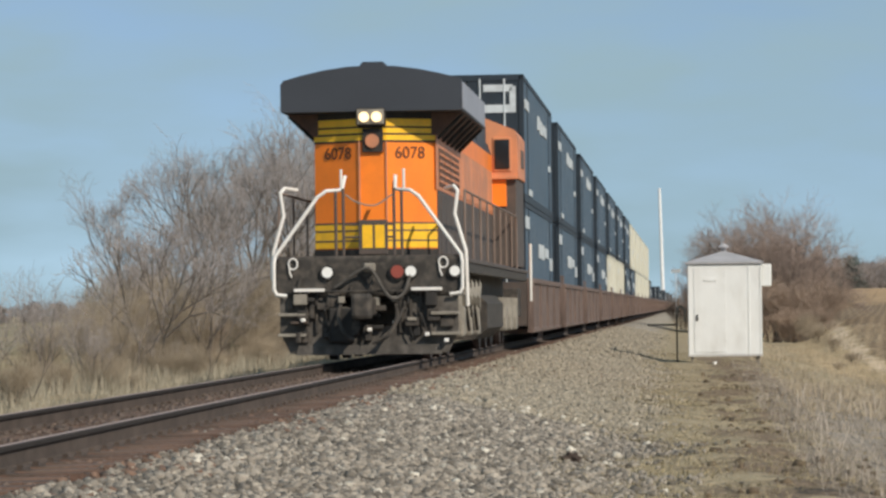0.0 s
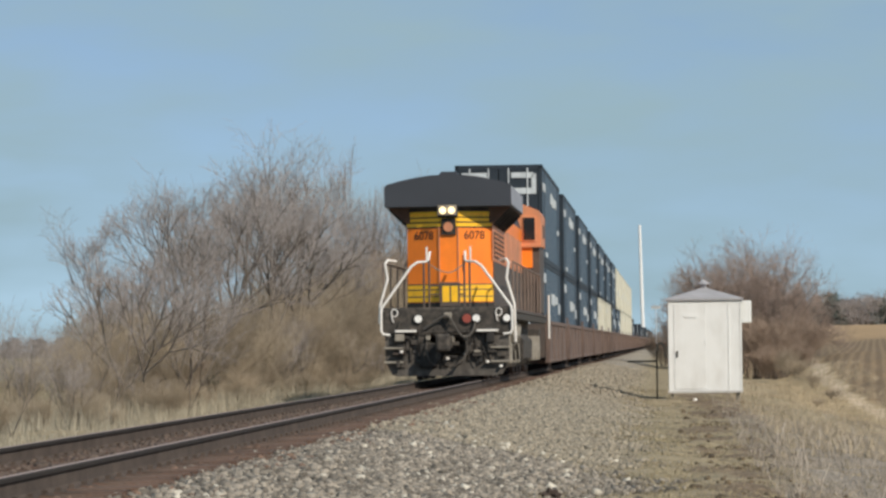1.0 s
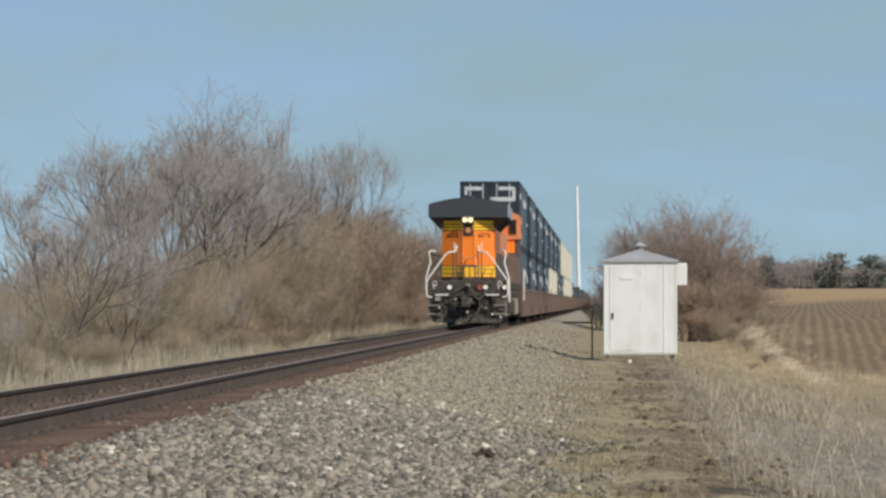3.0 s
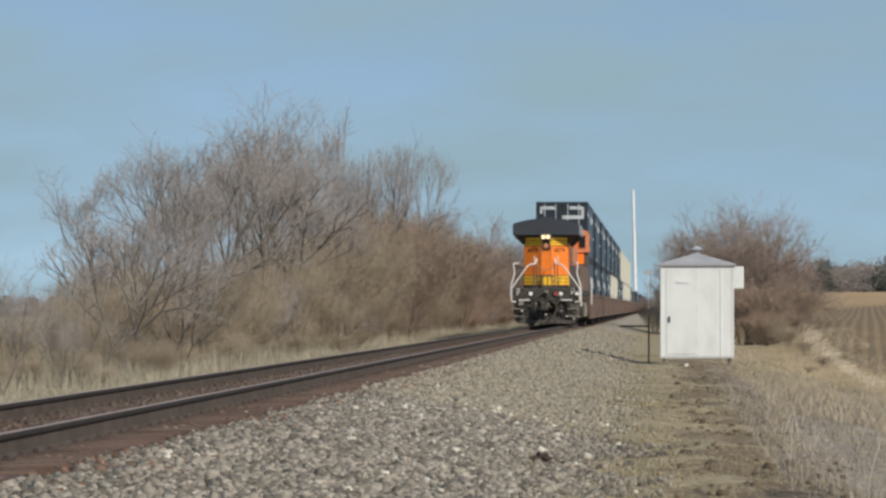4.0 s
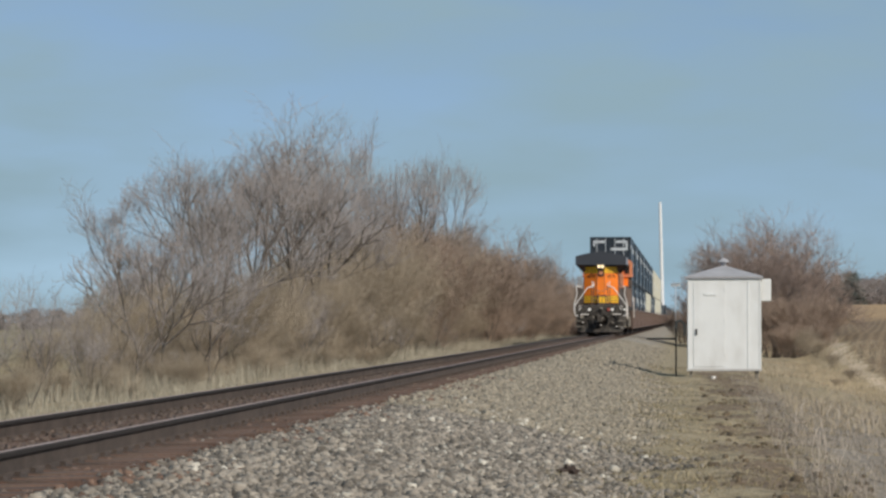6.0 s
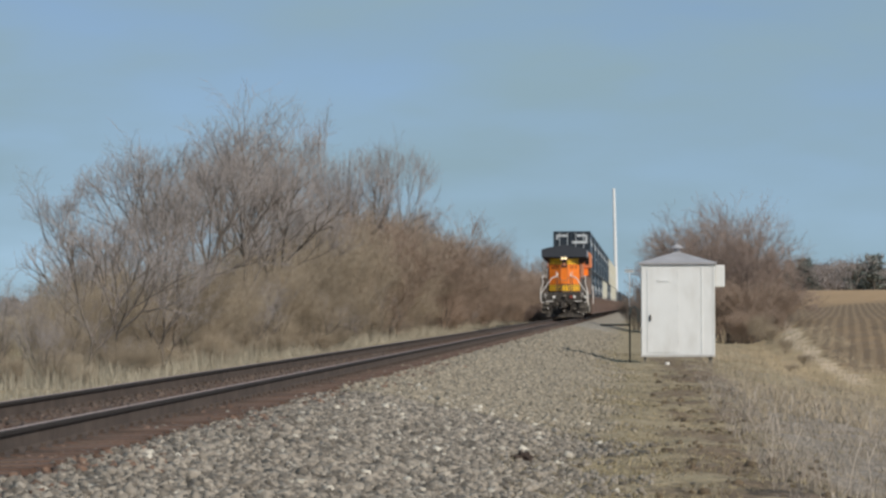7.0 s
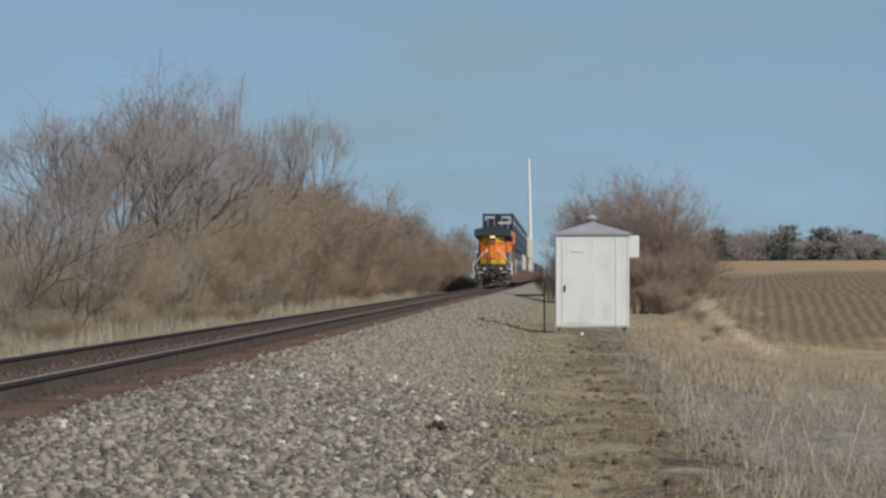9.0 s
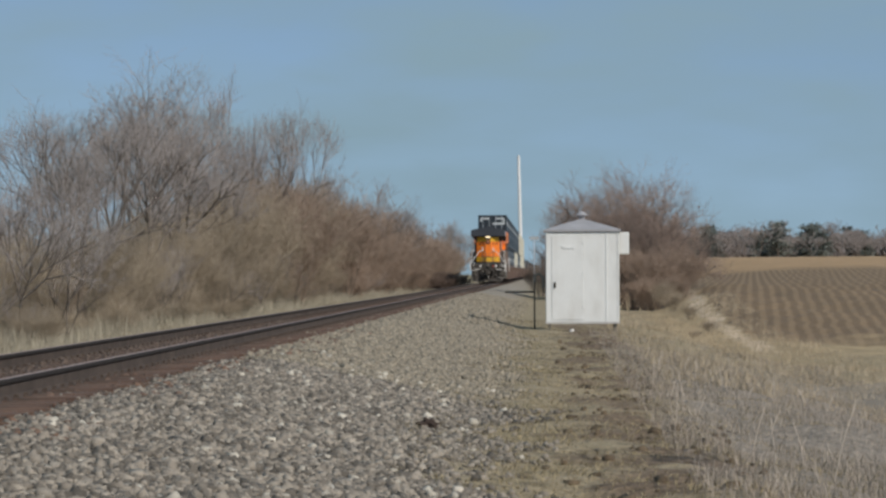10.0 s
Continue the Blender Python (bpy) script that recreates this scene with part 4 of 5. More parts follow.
def build_locomotive():
    loco = new("locomotive")
    # underframe, walkway and anticlimber
    block("underframe", (-0.95, 0.35, 1.0), (0.95, 21.6, 1.55), UNDER, loco, bevel=0.03)
    for s in (-1, 1):
        block("side_sill", (s * 1.42 - 0.06, 0.35, 1.38), (s * 1.42 + 0.06, 21.6, 1.55), UNDER, loco, bevel=0.02)
    block("walkway", (-1.5, 0.25, 1.55), (1.5, 21.8, 1.62), BROWN_HOOD, loco, bevel=0.01)
    block("end_sill", (-1.48, 0.12, 1.02), (1.48, 0.34, 1.66), UNDER, loco, bevel=0.05)
    # long hood with its angled end
    plan = [(-0.22, 1.15), (0.22, 1.15), (0.98, 1.60), (0.98, 17.3), (-0.98, 17.3), (-0.98, 1.60)]

    def hood_ring(name, z0, z1, material, grow_by=0.0, label=""):
        n = len(plan)
        g = [(x + math.copysign(grow_by, x), yy - (grow_by if yy < 2 else 0)) for x, yy in plan]
        v = [(x, yy, z0) for x, yy in g] + [(x, yy, z1) for x, yy in g]
        f = [tuple(range(n))[::-1], tuple(range(n, 2 * n))] + [(i, (i + 1) % n, n + (i + 1) % n, n + i) for i in range(n)]
        return raw(name, v, f, material, loco, label)

    def end_band(name, z0, z1, material, proud=0.006, label="", reach=1.60):
        g = [(-0.985, reach), (-0.98 - proud, 1.60 - proud), (-0.22, 1.15 - proud), (0.22, 1.15 - proud), (0.98 + proud, 1.60 - proud), (0.985, reach)]
        n = len(g)
        v = [(x, yy, z0) for x, yy in g] + [(x, yy, z1) for x, yy in g]
        f = [tuple(range(n)), tuple(range(n, 2 * n))[::-1]] + [(i + 1, i, n + i, n + i + 1) for i in range(n - 1)] + [(0, n - 1, 2 * n - 1, n)]
        return raw(name, v, f, material, loco, label)

    hood_ring("hood", 1.62, 3.95, ORANGE, label="orange long hood with angled end panels")
    block("hood_lower_panel", (0.975, 1.7, 1.62), (1.0, 17.3, 2.72), BROWN_HOOD, loco, "dark lower hood side")
    block("hood_lower_panel", (-1.0, 1.7, 1.62), (-0.975, 17.3, 2.72), BROWN_HOOD, loco, "dark lower hood side")
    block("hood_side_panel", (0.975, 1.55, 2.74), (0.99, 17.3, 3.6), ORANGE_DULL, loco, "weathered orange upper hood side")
    for k in range(13):
        yy = 2.2 + k * 1.15
        block("hood_door", (0.99, yy, 1.7), (1.012, yy + 1.05, 2.68), BROWN_HOOD, loco, bevel=0.006)
        if k > 3:
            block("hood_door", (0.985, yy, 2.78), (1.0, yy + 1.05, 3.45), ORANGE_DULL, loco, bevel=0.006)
    for k in range(4):
        yy = 2.0 + k * 1.25
        block("louvre_panel", (0.985, yy, 2.80), (1.004, yy + 1.1, 3.42), SCREEN, loco, "dark louvred opening in the hood side", bevel=0.006)
        for q in range(5):
            block("louvre", (1.0, yy + 0.05, 2.86 + q * 0.11), (1.018, yy + 1.05, 2.90 + q * 0.11), ORANGE_DULL, loco)
    end_band("top_band", 3.50, 3.86, YELLOW, label="yellow band")
    for zz in (3.60, 3.71, 3.485):
        end_band("stripe", zz, zz + 0.03, BLACK, 0.010)
    # black strip painted where the wing shades the top of the hood
    end_band("shadow_band", 3.86, 3.98, BLACK, 0.008)
    end_band("bottom_band", 1.80, 2.20, YELLOW, label="yellow band")
    for zz in (2.18, 2.06, 1.90):
        end_band("stripe", zz, zz + 0.025, BROWN_HOOD, 0.010)
    end_band("hood_foot", 1.62, 1.78, BLACK, 0.02)
    for s in (-1, 1):
        block("corner_seam", (s * 0.215 - 0.012, 1.125, 1.8), (s * 0.215 + 0.012, 1.16, 3.5), ORANGE_DULL, loco)
    ang = math.atan2(0.45, 0.76)
    for s in (-1, 1):
        m = Matrix.Translation((s * 0.58, 1.15 + 0.36 * 0.592 - 0.014, 3.31)) @ Matrix.Rotation(s * ang, 4, "Z") @ Matrix.Rotation(radians(90), 4, "X")
        text_mesh("road_number", "6078", 0.27, NUMBER, loco, m)
    # radiator wing: arched top, flared sides, tapering underneath
    prof = [(-0.98, 3.58), (0.98, 3.58), (1.20, 3.72), (1.45, 3.97), (1.45, 4.42), (1.40, 4.48), (1.1, 4.56), (0.75, 4.635), (0.38, 4.685), (0.0, 4.70), (-0.38, 4.685), (-0.75, 4.635), (-1.1, 4.56), (-1.40, 4.48), (-1.45, 4.42), (-1.45, 3.97), (-1.20, 3.72)]
    bm = bmesh.new()
    add_prism(bm, [(x, z) for x, z in prof if z > 3.9], 1.0, 7.0)
    part("radiator_wing", bm, ROOF, loco, "wide charcoal radiator roof with an arched top")
    bm = bmesh.new()
    add_prism(bm, [(-0.99, 3.6), (0.99, 3.6), (1.40, 3.965), (-1.40, 3.965)], 1.55, 6.9)
    part("radiator_flare", bm, SCREEN, loco, "rusty dark screens under the wing")
    for s in (-1, 1):
        block("wing_side", (s * 1.45 - 0.012, 1.05, 4.0), (s * 1.45 + 0.012, 6.95, 4.42), GREY_SIDE, loco, "lighter grey side of the wing")
        for k in range(6):
            pipe("radiator_brace", [(s * 1.0, 1.75 + k * 1.0, 3.55), (s * 1.41, 1.75 + k * 1.0, 3.95)], 0.03, BLACK, loco, n=6)
    bm = bmesh.new()
    add_prism(bm, [(-0.26, 4.66), (0.26, 4.66), (0.16, 4.78), (-0.16, 4.78)], 1.3, 6.4)
    part("fan_housing", bm, ROOF, loco)
    bm = bmesh.new()
    add_prism(bm, [(-0.98, 3.95), (0.98, 3.95), (0.9, 4.2), (0.55, 4.38), (-0.55, 4.38), (-0.9, 4.2)], 7.0, 17.3)
    part("hood_roof", bm, ROOF, loco)
    block("exhaust_stack", (-0.3, 9.0, 4.36), (0.3, 10.2, 4.55), BLACK, loco, bevel=0.03)
    block("dynamic_brake_box", (-0.97, 12.6, 3.9), (0.97, 15.6, 4.5), ROOF, loco, bevel=0.05)
    # headlight
    head = block("headlight_housing", (-0.25, 0.95, 3.74), (0.22, 1.3, 4.02), BLACK, loco, bevel=0.03)
    block("headlight_bezel", (-0.23, 0.93, 3.76), (0.20, 0.96, 4.0), DUSTY, head, bevel=0.01)
    for s in (-1, 1):
        bm = bmesh.new()
        add_cyl(bm, (-0.015 + s * 0.1, 0.90, 3.875), (-0.015 + s * 0.1, 0.94, 3.875), 0.082, n=16)
        part("headlight_lens", bm, LAMP, head, "lit warm headlight")
    block("number_box", (-0.16, 1.08, 3.32), (0.17, 1.16, 3.70), BLACK, loco, "black recess below the headlight", bevel=0.015)
    bm = bmesh.new()
    add_cyl(bm, (0.0, 1.04, 3.5), (0.0, 1.09, 3.5), 0.11, n=18)
    part("horn_cover", bm, ORANGE_DULL, loco, "round orange cover")
    # cab at the far end, wider than the hood
    prof = [(-1.52, 3.50), (1.52, 3.50), (1.52, 4.36), (1.45, 4.48), (0.82, 4.74), (-0.82, 4.74), (-1.45, 4.48), (-1.52, 4.36)]
    bm = bmesh.new()
    add_prism(bm, prof, 17.3, 20.4)
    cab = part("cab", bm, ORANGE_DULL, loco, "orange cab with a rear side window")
    block("cab_base", (-1.48, 17.34, 1.66), (1.48, 20.4, 3.50), BROWN_HOOD, cab, "dark lower part of the cab", bevel=0.02)
    for s in (-1, 1):
        block("window_frame", (s * 1.2 - 0.19, 17.27, 3.62), (s * 1.2 + 0.19, 17.31, 4.33), ORANGE_DULL, cab, bevel=0.02)
        block("window_pane", (s * 1.2 - 0.155, 17.255, 3.67), (s * 1.2 + 0.155, 17.275, 4.28), GLASS, cab, bevel=0.02)
        block("cab_ledge", (s * 1.25 - 0.29, 17.2, 3.46), (s * 1.25 + 0.29, 17.36, 3.53), ORANGE_DULL, cab, bevel=0.01)
        block("rear_panel", (s * 1.13 - 0.15, 17.3, 2.9), (s * 1.13 + 0.15, 17.35, 3.46), ORANGE, cab, bevel=0.01)
        block("side_window", (s * 1.525 - 0.012, 18.6, 3.75), (s * 1.525 + 0.012, 19.7, 4.12), BROWN_HOOD, cab, bevel=0.01)
    block("cab_roof", (-0.83, 17.25, 4.735), (0.83, 20.4, 4.77), ROOF, cab, bevel=0.01)
    block("short_hood", (-0.9, 20.4, 1.62), (0.9, 21.6, 3.2), ORANGE, loco, bevel=0.08)
    # end handrails
    for s in (-1, 1):
        pipe("end_handrail", [(s * 0.40, 0.62, 2.92), (s * 0.42, 0.35, 2.70), (s * 0.66, 0.22, 2.68), (s * 0.80, 0.20, 2.58), (s * 1.46, 0.08, 1.66), (s * 1.48, 0.06, 1.55), (s * 1.48, 0.06, 1.14), (s * 1.44, 0.06, 1.06), (s * 1.28, 0.07, 1.04)], 0.03, WHITE_RAIL, loco, "white tubular handrail")
        pipe("corner_handrail", [(s * 1.18, 0.75, 2.72), (s * 1.34, 0.42, 2.74), (s * 1.40, 0.36, 2.66), (s * 1.35, 0.36, 2.30), (s * 1.52, 0.34, 1.72), (s * 1.54, 0.34, 0.85 if s > 0 else 1.3)], 0.03, WHITE_RAIL, loco, "white tubular handrail")
        pipe("door_post", [(s * 0.52, 0.3, 1.66), (s * 0.52, 0.3, 2.72)], 0.024, BROWN_HOOD, loco)
        pipe("door_post", [(s * 0.40, 0.3, 1.66), (s * 0.40, 0.3, 2.72)], 0.024, BROWN_HOOD, loco)
        pipe("hood_grab", [(s * 0.5, 1.0, 2.70), (s * 0.5, 1.0, 3.05)], 0.022, WHITE_RAIL, loco)
        pipe("side_handrail", [(s * 1.48, 0.8, 2.68), (s * 1.48, 17.2, 2.68)], 0.02, STANCHION, loco)
        for k in range(9):
            pipe("stanchion", [(s * 1.48, 0.8 + k * 2.05, 1.6), (s * 1.48, 0.8 + k * 2.05, 2.69)], 0.02, STANCHION, loco, n=6)
        pipe("step_handrail", [(s * 1.56, 21.6, 0.95), (s * 1.56, 21.6, 2.2)], 0.03, WHITE_RAIL, loco)
        bm = bmesh.new()
        ringp = [(s * 1.18 + 0.07 * math.sin(a), 0.08, 1.54 + 0.085 * math.cos(a)) for a in [2 * math.pi * (k % 14) / 14 for k in range(15)]]
        add_pipe(bm, [Vector(p) for p in ringp], 0.014, 6)
        add_pipe(bm, [(s * 1.18 - 0.065, 0.08, 1.53), (s * 1.18 - 0.05, 0.08, 1.40), (s * 1.18 - 0.02, 0.08, 1.33)], 0.014, 6)
        part("lift_ring", bm, WHITE_RAIL, loco, "white lever loop")
    pipe("chain", eased([(-0.36, 0.3, 2.62), (-0.18, 0.3, 2.50), (0.1, 0.3, 2.45), (0.38, 0.3, 2.62)]), 0.013, DUSTY, loco, n=6)
    # gate across the middle of the end platform
    for zz in (1.95, 2.15):
        pipe("gate_rail", [(-0.4, 0.3, zz), (0.4, 0.3, zz)], 0.018, BROWN_HOOD, loco, n=6)
    block("gate_panel", (-0.16, 0.27, 1.68), (0.30, 0.30, 2.22), BROWN_HOOD, loco, "dark low gate", bevel=0.01)
    block("gate_window", (-0.10, 0.262, 1.78), (0.06, 0.272, 2.14), YELLOW, loco)
    block("gate_window", (0.10, 0.262, 1.78), (0.25, 0.272, 2.14), YELLOW, loco)
    # lamps of the end sill
    for x, material, r in ((-0.64, LAMP_WHITE, 0.085), (0.67, LAMP_WHITE, 0.085), (0.46, RED, 0.10), (1.36, LAMP_WHITE, 0.08)):
        bm = bmesh.new()
        add_cyl(bm, (x, 0.04, 1.40), (x, 0.13, 1.40), r, r * 1.1, n=18)
        lamp = part("end_lamp", bm, material, loco, "red marker disc" if material == RED else "white lamp on the end sill")
        bm = bmesh.new()
        add_cyl(bm, (x, 0.06, 1.40), (x, 0.14, 1.40), r * 1.35, r * 1.4, n=18)
        part("bezel", bm, BLACK, lamp)
    # plough, coupler, hoses, steps
    bm = bmesh.new()
    add_prism(bm, [(-1.40, 0.46), (-1.24, 0.13), (1.24, 0.13), (1.40, 0.46), (1.4, 1.02), (0.45, 1.02), (0.42, 0.55), (-0.42, 0.55), (-0.45, 1.02), (-1.4, 1.02)], 0.16, 0.24)
    part("plough", bm, PLATE, loco, "grimy end plate with a cut-out for the coupler")
    bm = bmesh.new()
    add_prism(bm, [(-1.15, 0.11), (1.15, 0.11), (1.1, 0.26), (-1.1, 0.26)], 0.08, 0.15)
    part("pilot_foot", bm, PLATE, loco, "grimy lower pilot")
    cp = block("coupler", (-0.13, -0.55, 0.72), (0.13, 0.3, 1.0), UNDER, loco, bevel=0.04)
    block("knuckle", (-0.2, -0.72, 0.66), (0.12, -0.45, 1.06), UNDER, cp, bevel=0.06)
    # black block drawn in place of the shaded opening beside the coupler
    block("dark_opening_block", (-0.62, 0.02, 0.3), (-0.22, 0.2, 0.85), BLACK, loco, bevel=0.03)
    pipe("cut_lever", [(-1.2, 0.02, 1.18), (-0.9, 0.0, 1.10), (0.9, 0.0, 1.10), (1.2, 0.02, 1.18)], 0.018, UNDER, loco, n=6)
    for s in (-1, 1):
        block("step_plate", (s * 0.92 - 0.24, -0.04, 1.10), (s * 0.92 + 0.24, 0.14, 1.15), WHITE_RAIL, loco, "pale step edge", bevel=0.008)
        for zz in (0.40, 0.72):
            block("step", (s * 1.2 - 0.22, 0.0, zz), (s * 1.2 + 0.22, 0.22, zz + 0.05), DUSTY, loco, bevel=0.01)
        for k in range(4):
            block("rib", (s * (0.5 + 0.16 * k) - 0.02, 0.10, 0.45), (s * (0.5 + 0.16 * k) + 0.02, 0.17, 1.08), UNDER, loco, bevel=0.005)
        pipe("air_hose", eased([(s * 0.42, 0.1, 0.95), (s * 0.46, -0.1, 0.70), (s * 0.34, -0.2, 0.42), (s * 0.2, -0.15, 0.34)]), 0.03, UNDER, loco, n=6)
        block("valve", (s * 0.42 - 0.05, 0.0, 0.92), (s * 0.42 + 0.05, 0.1, 1.02), DUSTY, loco, bevel=0.01)
    pipe("jumper_cable", eased([(-0.52, 0.06, 1.16), (-0.36, 0.0, 1.26), (-0.16, -0.03, 1.40), (0.02, -0.05, 1.46), (0.14, -0.05, 1.32), (0.26, -0.06, 1.10), (0.40, -0.06, 0.98), (0.56, -0.02, 1.06), (0.66, 0.05, 1.34)]), 0.028, PLATE, loco, n=8)
    block("jumper_socket", (-0.06, -0.03, 1.40), (0.12, 0.12, 1.54), DUSTY, loco, "dusty cable socket", bevel=0.03)
    pipe("brake_hose", eased([(0.55, 0.0, 0.82), (0.42, -0.12, 0.55), (0.22, -0.2, 0.36), (0.08, -0.2, 0.28)]), 0.026, UNDER, loco, n=8)
    # brackets, valves, pipes and boxes that crowd the end
    rc = random.Random(4)
    for k in range(34):
        x, z = rc.uniform(-1.25, 1.25), rc.uniform(0.35, 1.0)
        w, h = rc.uniform(0.03, 0.11), rc.uniform(0.05, 0.22)
        y0 = rc.uniform(-0.02, 0.10)
        block("bracket", (x - w, y0, z - h / 2), (x + w, 0.2, z + h / 2), rc.choice((UNDER, UNDER, BLACK, UNDER, DUSTY)), loco, bevel=0.012)
    for k in range(16):
        x, z = rc.uniform(-1.1, 1.1), rc.uniform(0.55, 1.35)
        q = [(x, 0.08, z)]
        for _ in range(3):
            q.append((q[-1][0] + rc.uniform(-0.06, 0.06), rc.uniform(0.0, 0.1), q[-1][2] - rc.uniform(0.06, 0.16)))
        pipe("air_pipe", q, rc.uniform(0.012, 0.026), rc.choice((UNDER, BLACK, UNDER)), loco, n=6)
    for x, z in ((-1.02, 0.66), (-0.2, 0.72), (0.42, 0.60), (0.92, 0.42), (1.22, 0.32), (0.02, 0.5)):
        block("glad_hand", (x - 0.035, -0.06, z - 0.03), (x + 0.035, 0.1, z + 0.03), WHITE_RAIL, loco, "pale worn fitting", bevel=0.015)
    block("rust_patch_step", (-1.22, -0.01, 0.60), (-0.95, 0.12, 0.64), RAIL_SIDE, loco, "rusty step edge", bevel=0.008)
    # tank and trucks
    for k in range(4):
        bm = bmesh.new()
        add_cyl(bm, (1.30, 2.2 + k * 1.05, 0.95), (1.30, 2.75 + k * 1.05, 1.2), 0.13, n=14)
        part("brake_cylinder", bm, DUSTY, loco)
        pipe("brake_rod", [(1.38, 2.3 + k * 1.1, 1.3), (1.36, 2.6 + k * 1.1, 0.9), (1.38, 3.1 + k * 1.1, 0.45)], 0.03, UNDER, loco, n=6)
    bm = bmesh.new()
    add_prism(bm, [(-1.25, 1.05), (-1.4, 0.9), (-1.4, 0.45), (-1.15, 0.25), (1.15, 0.25), (1.4, 0.45), (1.4, 0.9), (1.25, 1.05)], 7.9, 13.2)
    part("fuel_tank", bm, UNDER, loco)
    for y0 in (1.9, 14.9):
        truck = block("truck", (-0.6, y0 - 0.2, 0.55), (0.6, y0 + 4.5, 0.9), UNDER, loco, bevel=0.03)
        for s in (-1, 1):
            block("side_frame", (s * 1.12 - 0.1, y0 - 0.6, 0.48), (s * 1.12 + 0.1, y0 + 4.8, 0.98), DUSTY, truck, "dusty cast side frame", bevel=0.05)
            for k in range(3):
                block("axle_box", (s * 1.28 - 0.1, y0 + 0.0 + k * 2.0, 0.35), (s * 1.28 + 0.1, y0 + 0.5 + k * 2.0, 0.85), DUSTY, truck, bevel=0.05)
                for q in (-0.28, 0.62):
                    bm = bmesh.new()
                    add_cyl(bm, (s * 1.26, y0 + 0.16 + k * 2.0 + q, 0.62), (s * 1.26, y0 + 0.16 + k * 2.0 + q, 1.02), 0.10, n=12)
                    part("spring", bm, DUSTY, truck)
        for k in range(3):
            bm = bmesh.new()
            for s in (-1, 1):
                add_cyl(bm, (s * 0.69, y0 + 0.25 + k * 2.0, 0.52), (s * 0.82, y0 + 0.25 + k * 2.0, 0.52), 0.52, n=24)
            add_cyl(bm, (-0.8, y0 + 0.25 + k * 2.0, 0.52), (0.8, y0 + 0.25 + k * 2.0, 0.52), 0.09, n=10)
            part("wheelset", bm, WHEEL, truck)
    tagged(loco, "orange and yellow diesel locomotive with charcoal radiator wing", "locomotive")
    return loco


# ---- containers and well cars ----
LEN, WID, HIGH = 16.15, 2.59, 2.89


def build_container(paint, frame_paint, label, group, marks):
    """Origin in the middle of the end that faces the camera, at floor height."""
    box = new("container")
    h, w = HIGH, WID / 2
    # corrugated side walls
    n = 44
    pts = []
    for k in range(n):
        y0 = 0.12 + (LEN - 0.24) * k / n
        dy = (LEN - 0.24) / n
        pts += [(y0, 0.0), (y0 + dy * 0.4, 0.0), (y0 + dy * 0.5, 0.03), (y0 + dy * 0.9, 0.03)]
    pts.append((LEN - 0.12, 0.0))
    for s in (-1, 1):
        v, f = [], []
        for yy, dd in pts:
            v += [(s * (w - 0.015 - dd), yy, 0.16), (s * (w - 0.015 - dd), yy, h - 0.1)]
        f = [(2 * k, 2 * k + 2, 2 * k + 3, 2 * k + 1) for k in range(len(pts) - 1)]
        raw("side_wall", v, f, paint, box)
        block("bottom_rail", (s * (w - 0.04) - 0.04, 0.0, 0.0), (s * (w - 0.04) + 0.04, LEN, 0.17), frame_paint, box)
        block("top_rail", (s * (w - 0.04) - 0.04, 0.0, h - 0.11), (s * (w - 0.04) + 0.04, LEN, h), frame_paint, box)
        for yy in (0.0, LEN - 0.12, 1.95, LEN - 2.1):
            block("corner_post", (s * (w - 0.05) - 0.055, yy, 0.0), (s * (w - 0.05) + 0.055, yy + 0.12, h), frame_paint, box)
    block("roof", (-w + 0.03, 0.02, h - 0.05), (w - 0.03, LEN - 0.02, h - 0.01), frame_paint, box)
    block("floor", (-w + 0.05, 0.02, 0.02), (w - 0.05, LEN - 0.02, 0.16), frame_paint, box)
    block("far_wall", (-w + 0.1, LEN - 0.06, 0.1), (w - 0.1, LEN - 0.03, h - 0.06), paint, box)
    for s in (-1, 1):
        door = block("door", (min(0.012 * s, s * (w - 0.11)), 0.02, 0.14), (max(0.012 * s, s * (w - 0.11)), 0.07, h - 0.12), frame_paint, box, bevel=0.008)
        for xx in (0.3, 0.86):
            pipe("lock_rod", [(s * xx, -0.005, 0.12), (s * xx, -0.005, h - 0.1)], 0.022, MARKING, door, "pale lock rod", n=6)
    block("header", (-w + 0.05, 0.0, h - 0.14), (w - 0.05, 0.07, h - 0.0), frame_paint, box)
    # plain bars where the markings are
    for x0, z0, x1, z1 in marks.get("end", ()):
        block("marking", (x0, -0.004, z0), (x1, 0.018, z1), MARKING, box, "white marking bar")
    for y0, z0, y1, z1 in marks.get("side", ()):
        for s in (-1, 1):
            block("marking", (s * (w - 0.002) - 0.012, y0, z0), (s * (w - 0.002) + 0.012, y1, z1), MARKING, box, "white marking bar")
    return tagged(box, label, "container", group)


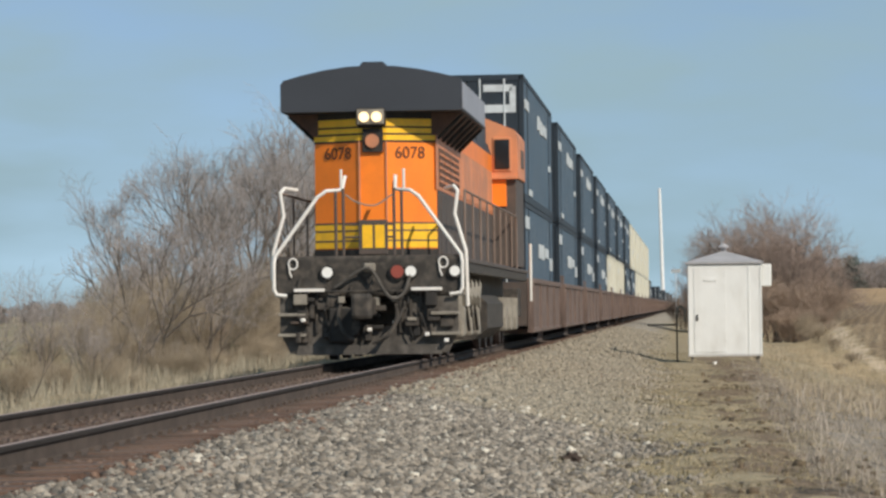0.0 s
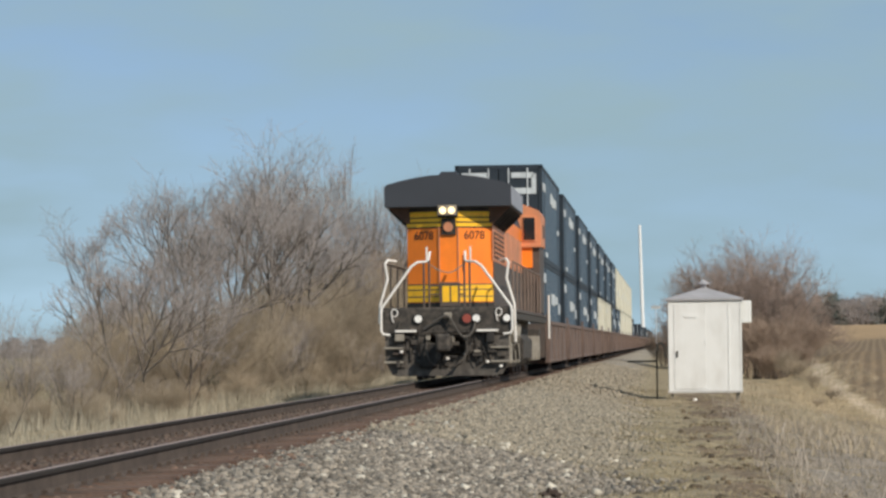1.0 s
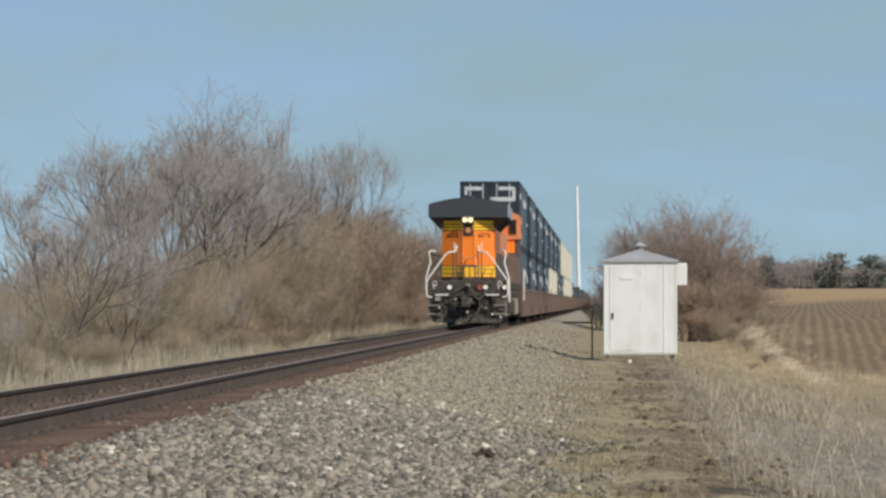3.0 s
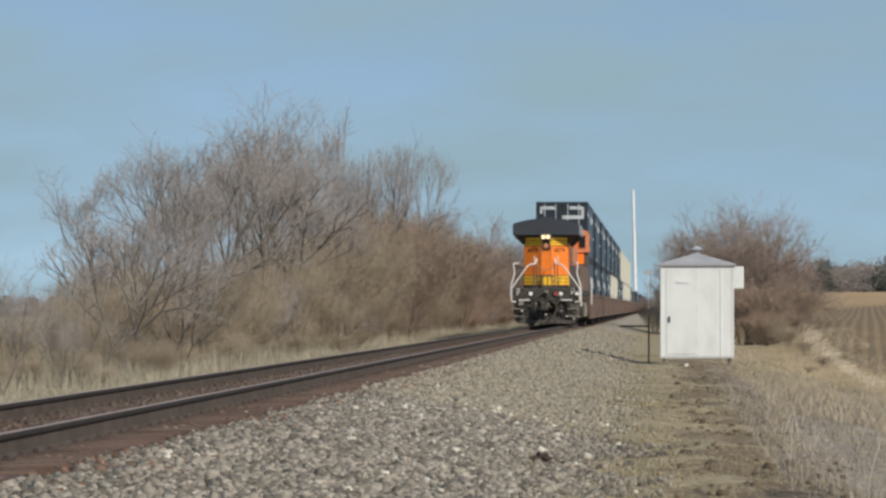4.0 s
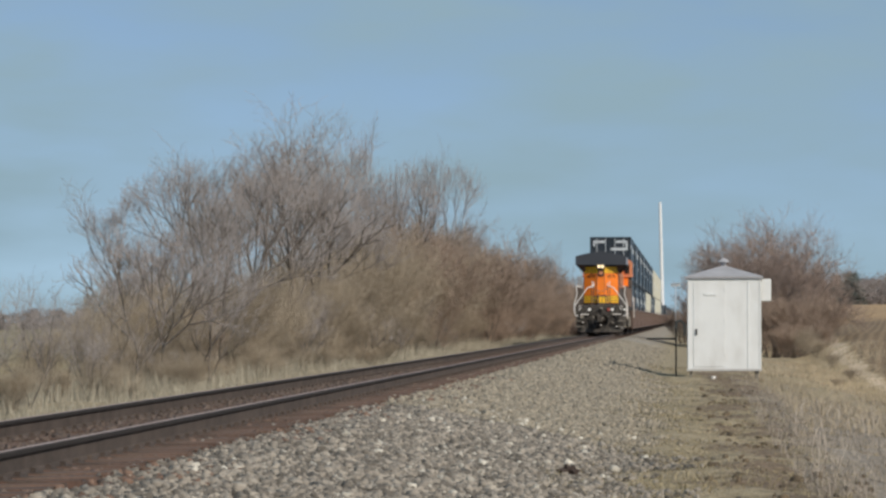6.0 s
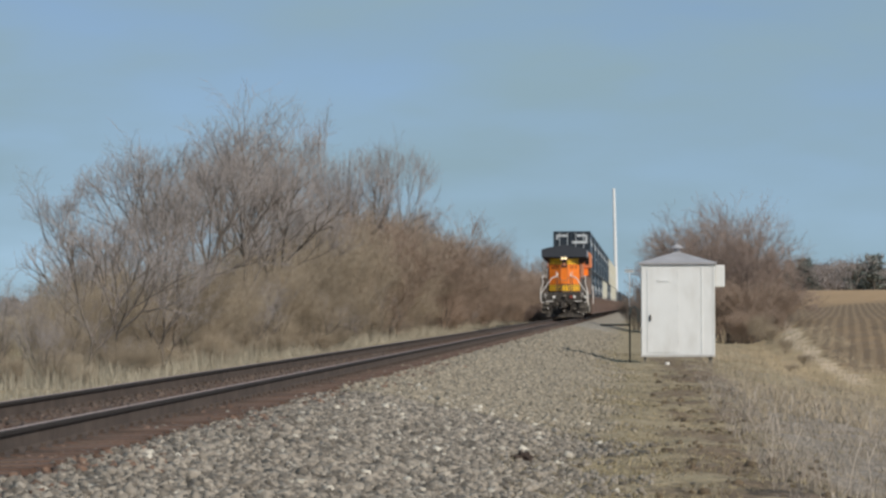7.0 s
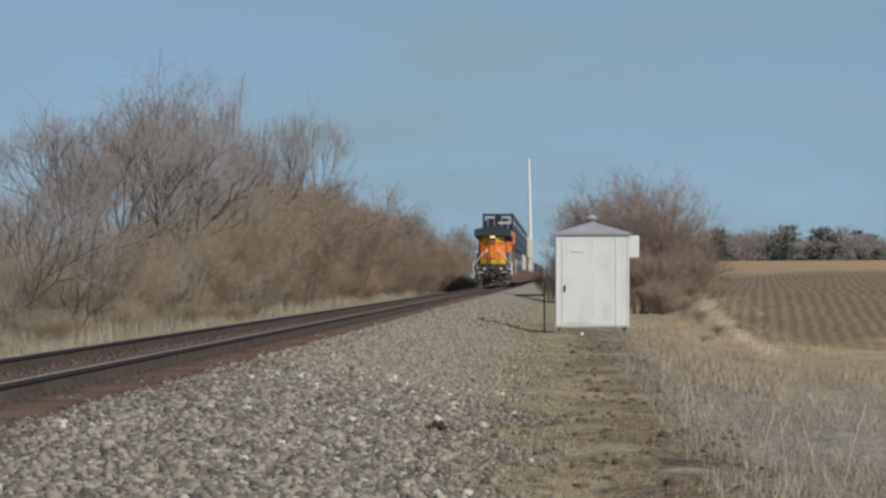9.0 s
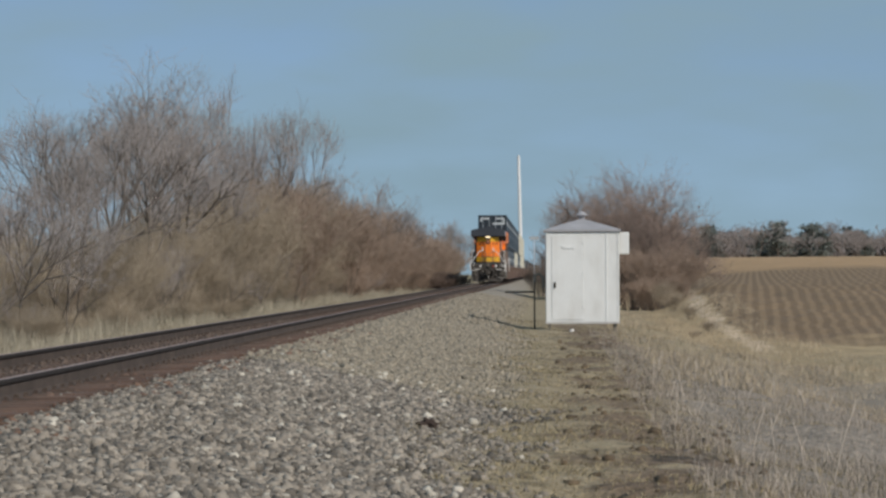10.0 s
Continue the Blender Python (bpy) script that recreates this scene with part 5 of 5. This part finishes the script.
def build_well():
    car = new("well_car")
    well0, well1 = 2.3, 18.3
    for s in (-1, 1):
        block("side_sill", (s * 1.40 - 0.05, well0 - 0.5, 0.30), (s * 1.40 + 0.05, well1 + 0.5, 1.40), WELL, car, "brown plate side of the well", bevel=0.01)
        block("top_chord", (s * 1.41 - 0.08, well0 - 0.5, 1.36), (s * 1.41 + 0.08, well1 + 0.5, 1.48), WELL, car, bevel=0.015)
        block("bottom_chord", (s * 1.41 - 0.07, well0 - 0.5, 0.24), (s * 1.41 + 0.07, well1 + 0.5, 0.34), WELL, car, bevel=0.015)
        for k in range(5):
            yy = well0 - 0.45 + k * 4.1
            block("rib", (s * 1.46 - 0.03, yy, 0.30), (s * 1.46 + 0.03, yy + 0.1, 1.40), WELL, car)
        for yy in (0.55, 19.6):
            pipe("grab_iron", [(s * 1.46, yy, 0.7), (s * 1.46, yy, 1.7)], 0.02, WELL, car, n=6)
    block("well_floor", (-1.35, well0, 0.22), (1.35, well1, 0.32), WELL, car)
    # end platforms, deep and near-black to draw the shaded gaps between wells
    for y0, y1 in ((0.2, well0 - 0.9), (well1 + 0.9, 20.4)):
        block("end_platform", (-1.22, y0, 0.62), (1.22, y1, 1.24), UNDER, car, bevel=0.02)
    block("bulkhead", (-1.34, well0 - 0.5, 0.4), (1.34, well0 - 0.4, 1.4), BROWN_HOOD, car)
    for yc in (0.55, 20.05):
        tr = block("truck", (-1.05, yc - 0.9, 0.35), (1.05, yc + 0.9, 0.62), UNDER, car, bevel=0.03)
        for q in (-0.65, 0.65):
            bm = bmesh.new()
            for s in (-1, 1):
                add_cyl(bm, (s * 0.69, yc + q, 0.42), (s * 0.82, yc + q, 0.42), 0.42, n=18)
            add_cyl(bm, (-0.8, yc + q, 0.42), (0.8, yc + q, 0.42), 0.08, n=8)
            part("wheelset", bm, WHEEL, tr)
    return tagged(car, "rust-brown articulated container well car", "well car", "well cars of the train")


PITCH, FIRST = 20.7, 22.6
TRAIN = []                                        # things of the train and their place along it


def build_train():
    loco = build_locomotive()
    TRAIN.append((loco, 0.0, 0.0))
    marks = {"end": ((-1.1, 2.5, -0.35, 2.66), (0.38, 2.5, 1.05, 2.66), (0.02, 2.02, 1.0, 2.2), (0.98, 2.02, 1.12, 2.62), (-1.1, 2.3, -0.98, 2.62)),
             "side": ((0.8, 2.15, 2.6, 2.38), (7.5, 2.0, 8.6, 2.35), (8.9, 1.95, 9.8, 2.3), (10.4, 2.0, 12.6, 2.28), (2.2, 0.20, 4.0, 0.34), (13.9, 1.2, 15.0, 1.35))}
    low = {"side": ((0.6, 2.3, 2.2, 2.58), (7.3, 1.7, 8.4, 2.05), (8.8, 1.68, 10.2, 2.05), (10.8, 1.75, 12.9, 2.0), (14.0, 1.45, 15.4, 1.78))}
    other = {"side": ((0.9, 2.2, 1.6, 2.5), (8.0, 1.0, 9.2, 1.4))}
    kinds = {"top": build_container(BLUE, BLUE_DARK, "dark blue ribbed steel container stacked on another", "blue containers", marks),
             "low": build_container(BLUE, BLUE_DARK, "dark blue ribbed steel container in a well car", "blue containers", low),
             "cream": build_container(CREAM, CREAM, "cream ribbed steel container on a well car", "cream containers", other)}
    car = build_well()
    first = {"car": True, "top": True, "low": True, "cream": True}

    def put(key, ob, y, z):
        if first[key]:
            first[key] = False
        else:
            ob = copy_thing(ob, ob.matrix_basis)
        TRAIN.append((ob, y, z))

    for k in range(36):
        y = FIRST + k * PITCH
        put("car", car, y, 0.0)
        if k < 12:
            put("cream" if k in (4, 5, 8, 9, 10, 11) else "low", kinds["cream" if k in (4, 5, 8, 9, 10, 11) else "low"], y + 2.3, 0.34)
            upper = "top" if k < 7 else "cream"
            put(upper, kinds[upper], y + 2.3, 0.34 + HIGH + 0.02)
        elif k % 5 == 2:
            put("low", kinds["low"], y + 2.3, 0.34)


build_train()

LOCO_Y, SPEED = 53.6, 23.9


def motions():
    for ob, y, z in TRAIN:
        walk(ob, [(t, pose(0.0, LOCO_Y + y + SPEED * t, z)) for t in (0.0, 2.5, 5.0, 7.5, 10.0)])


motions()
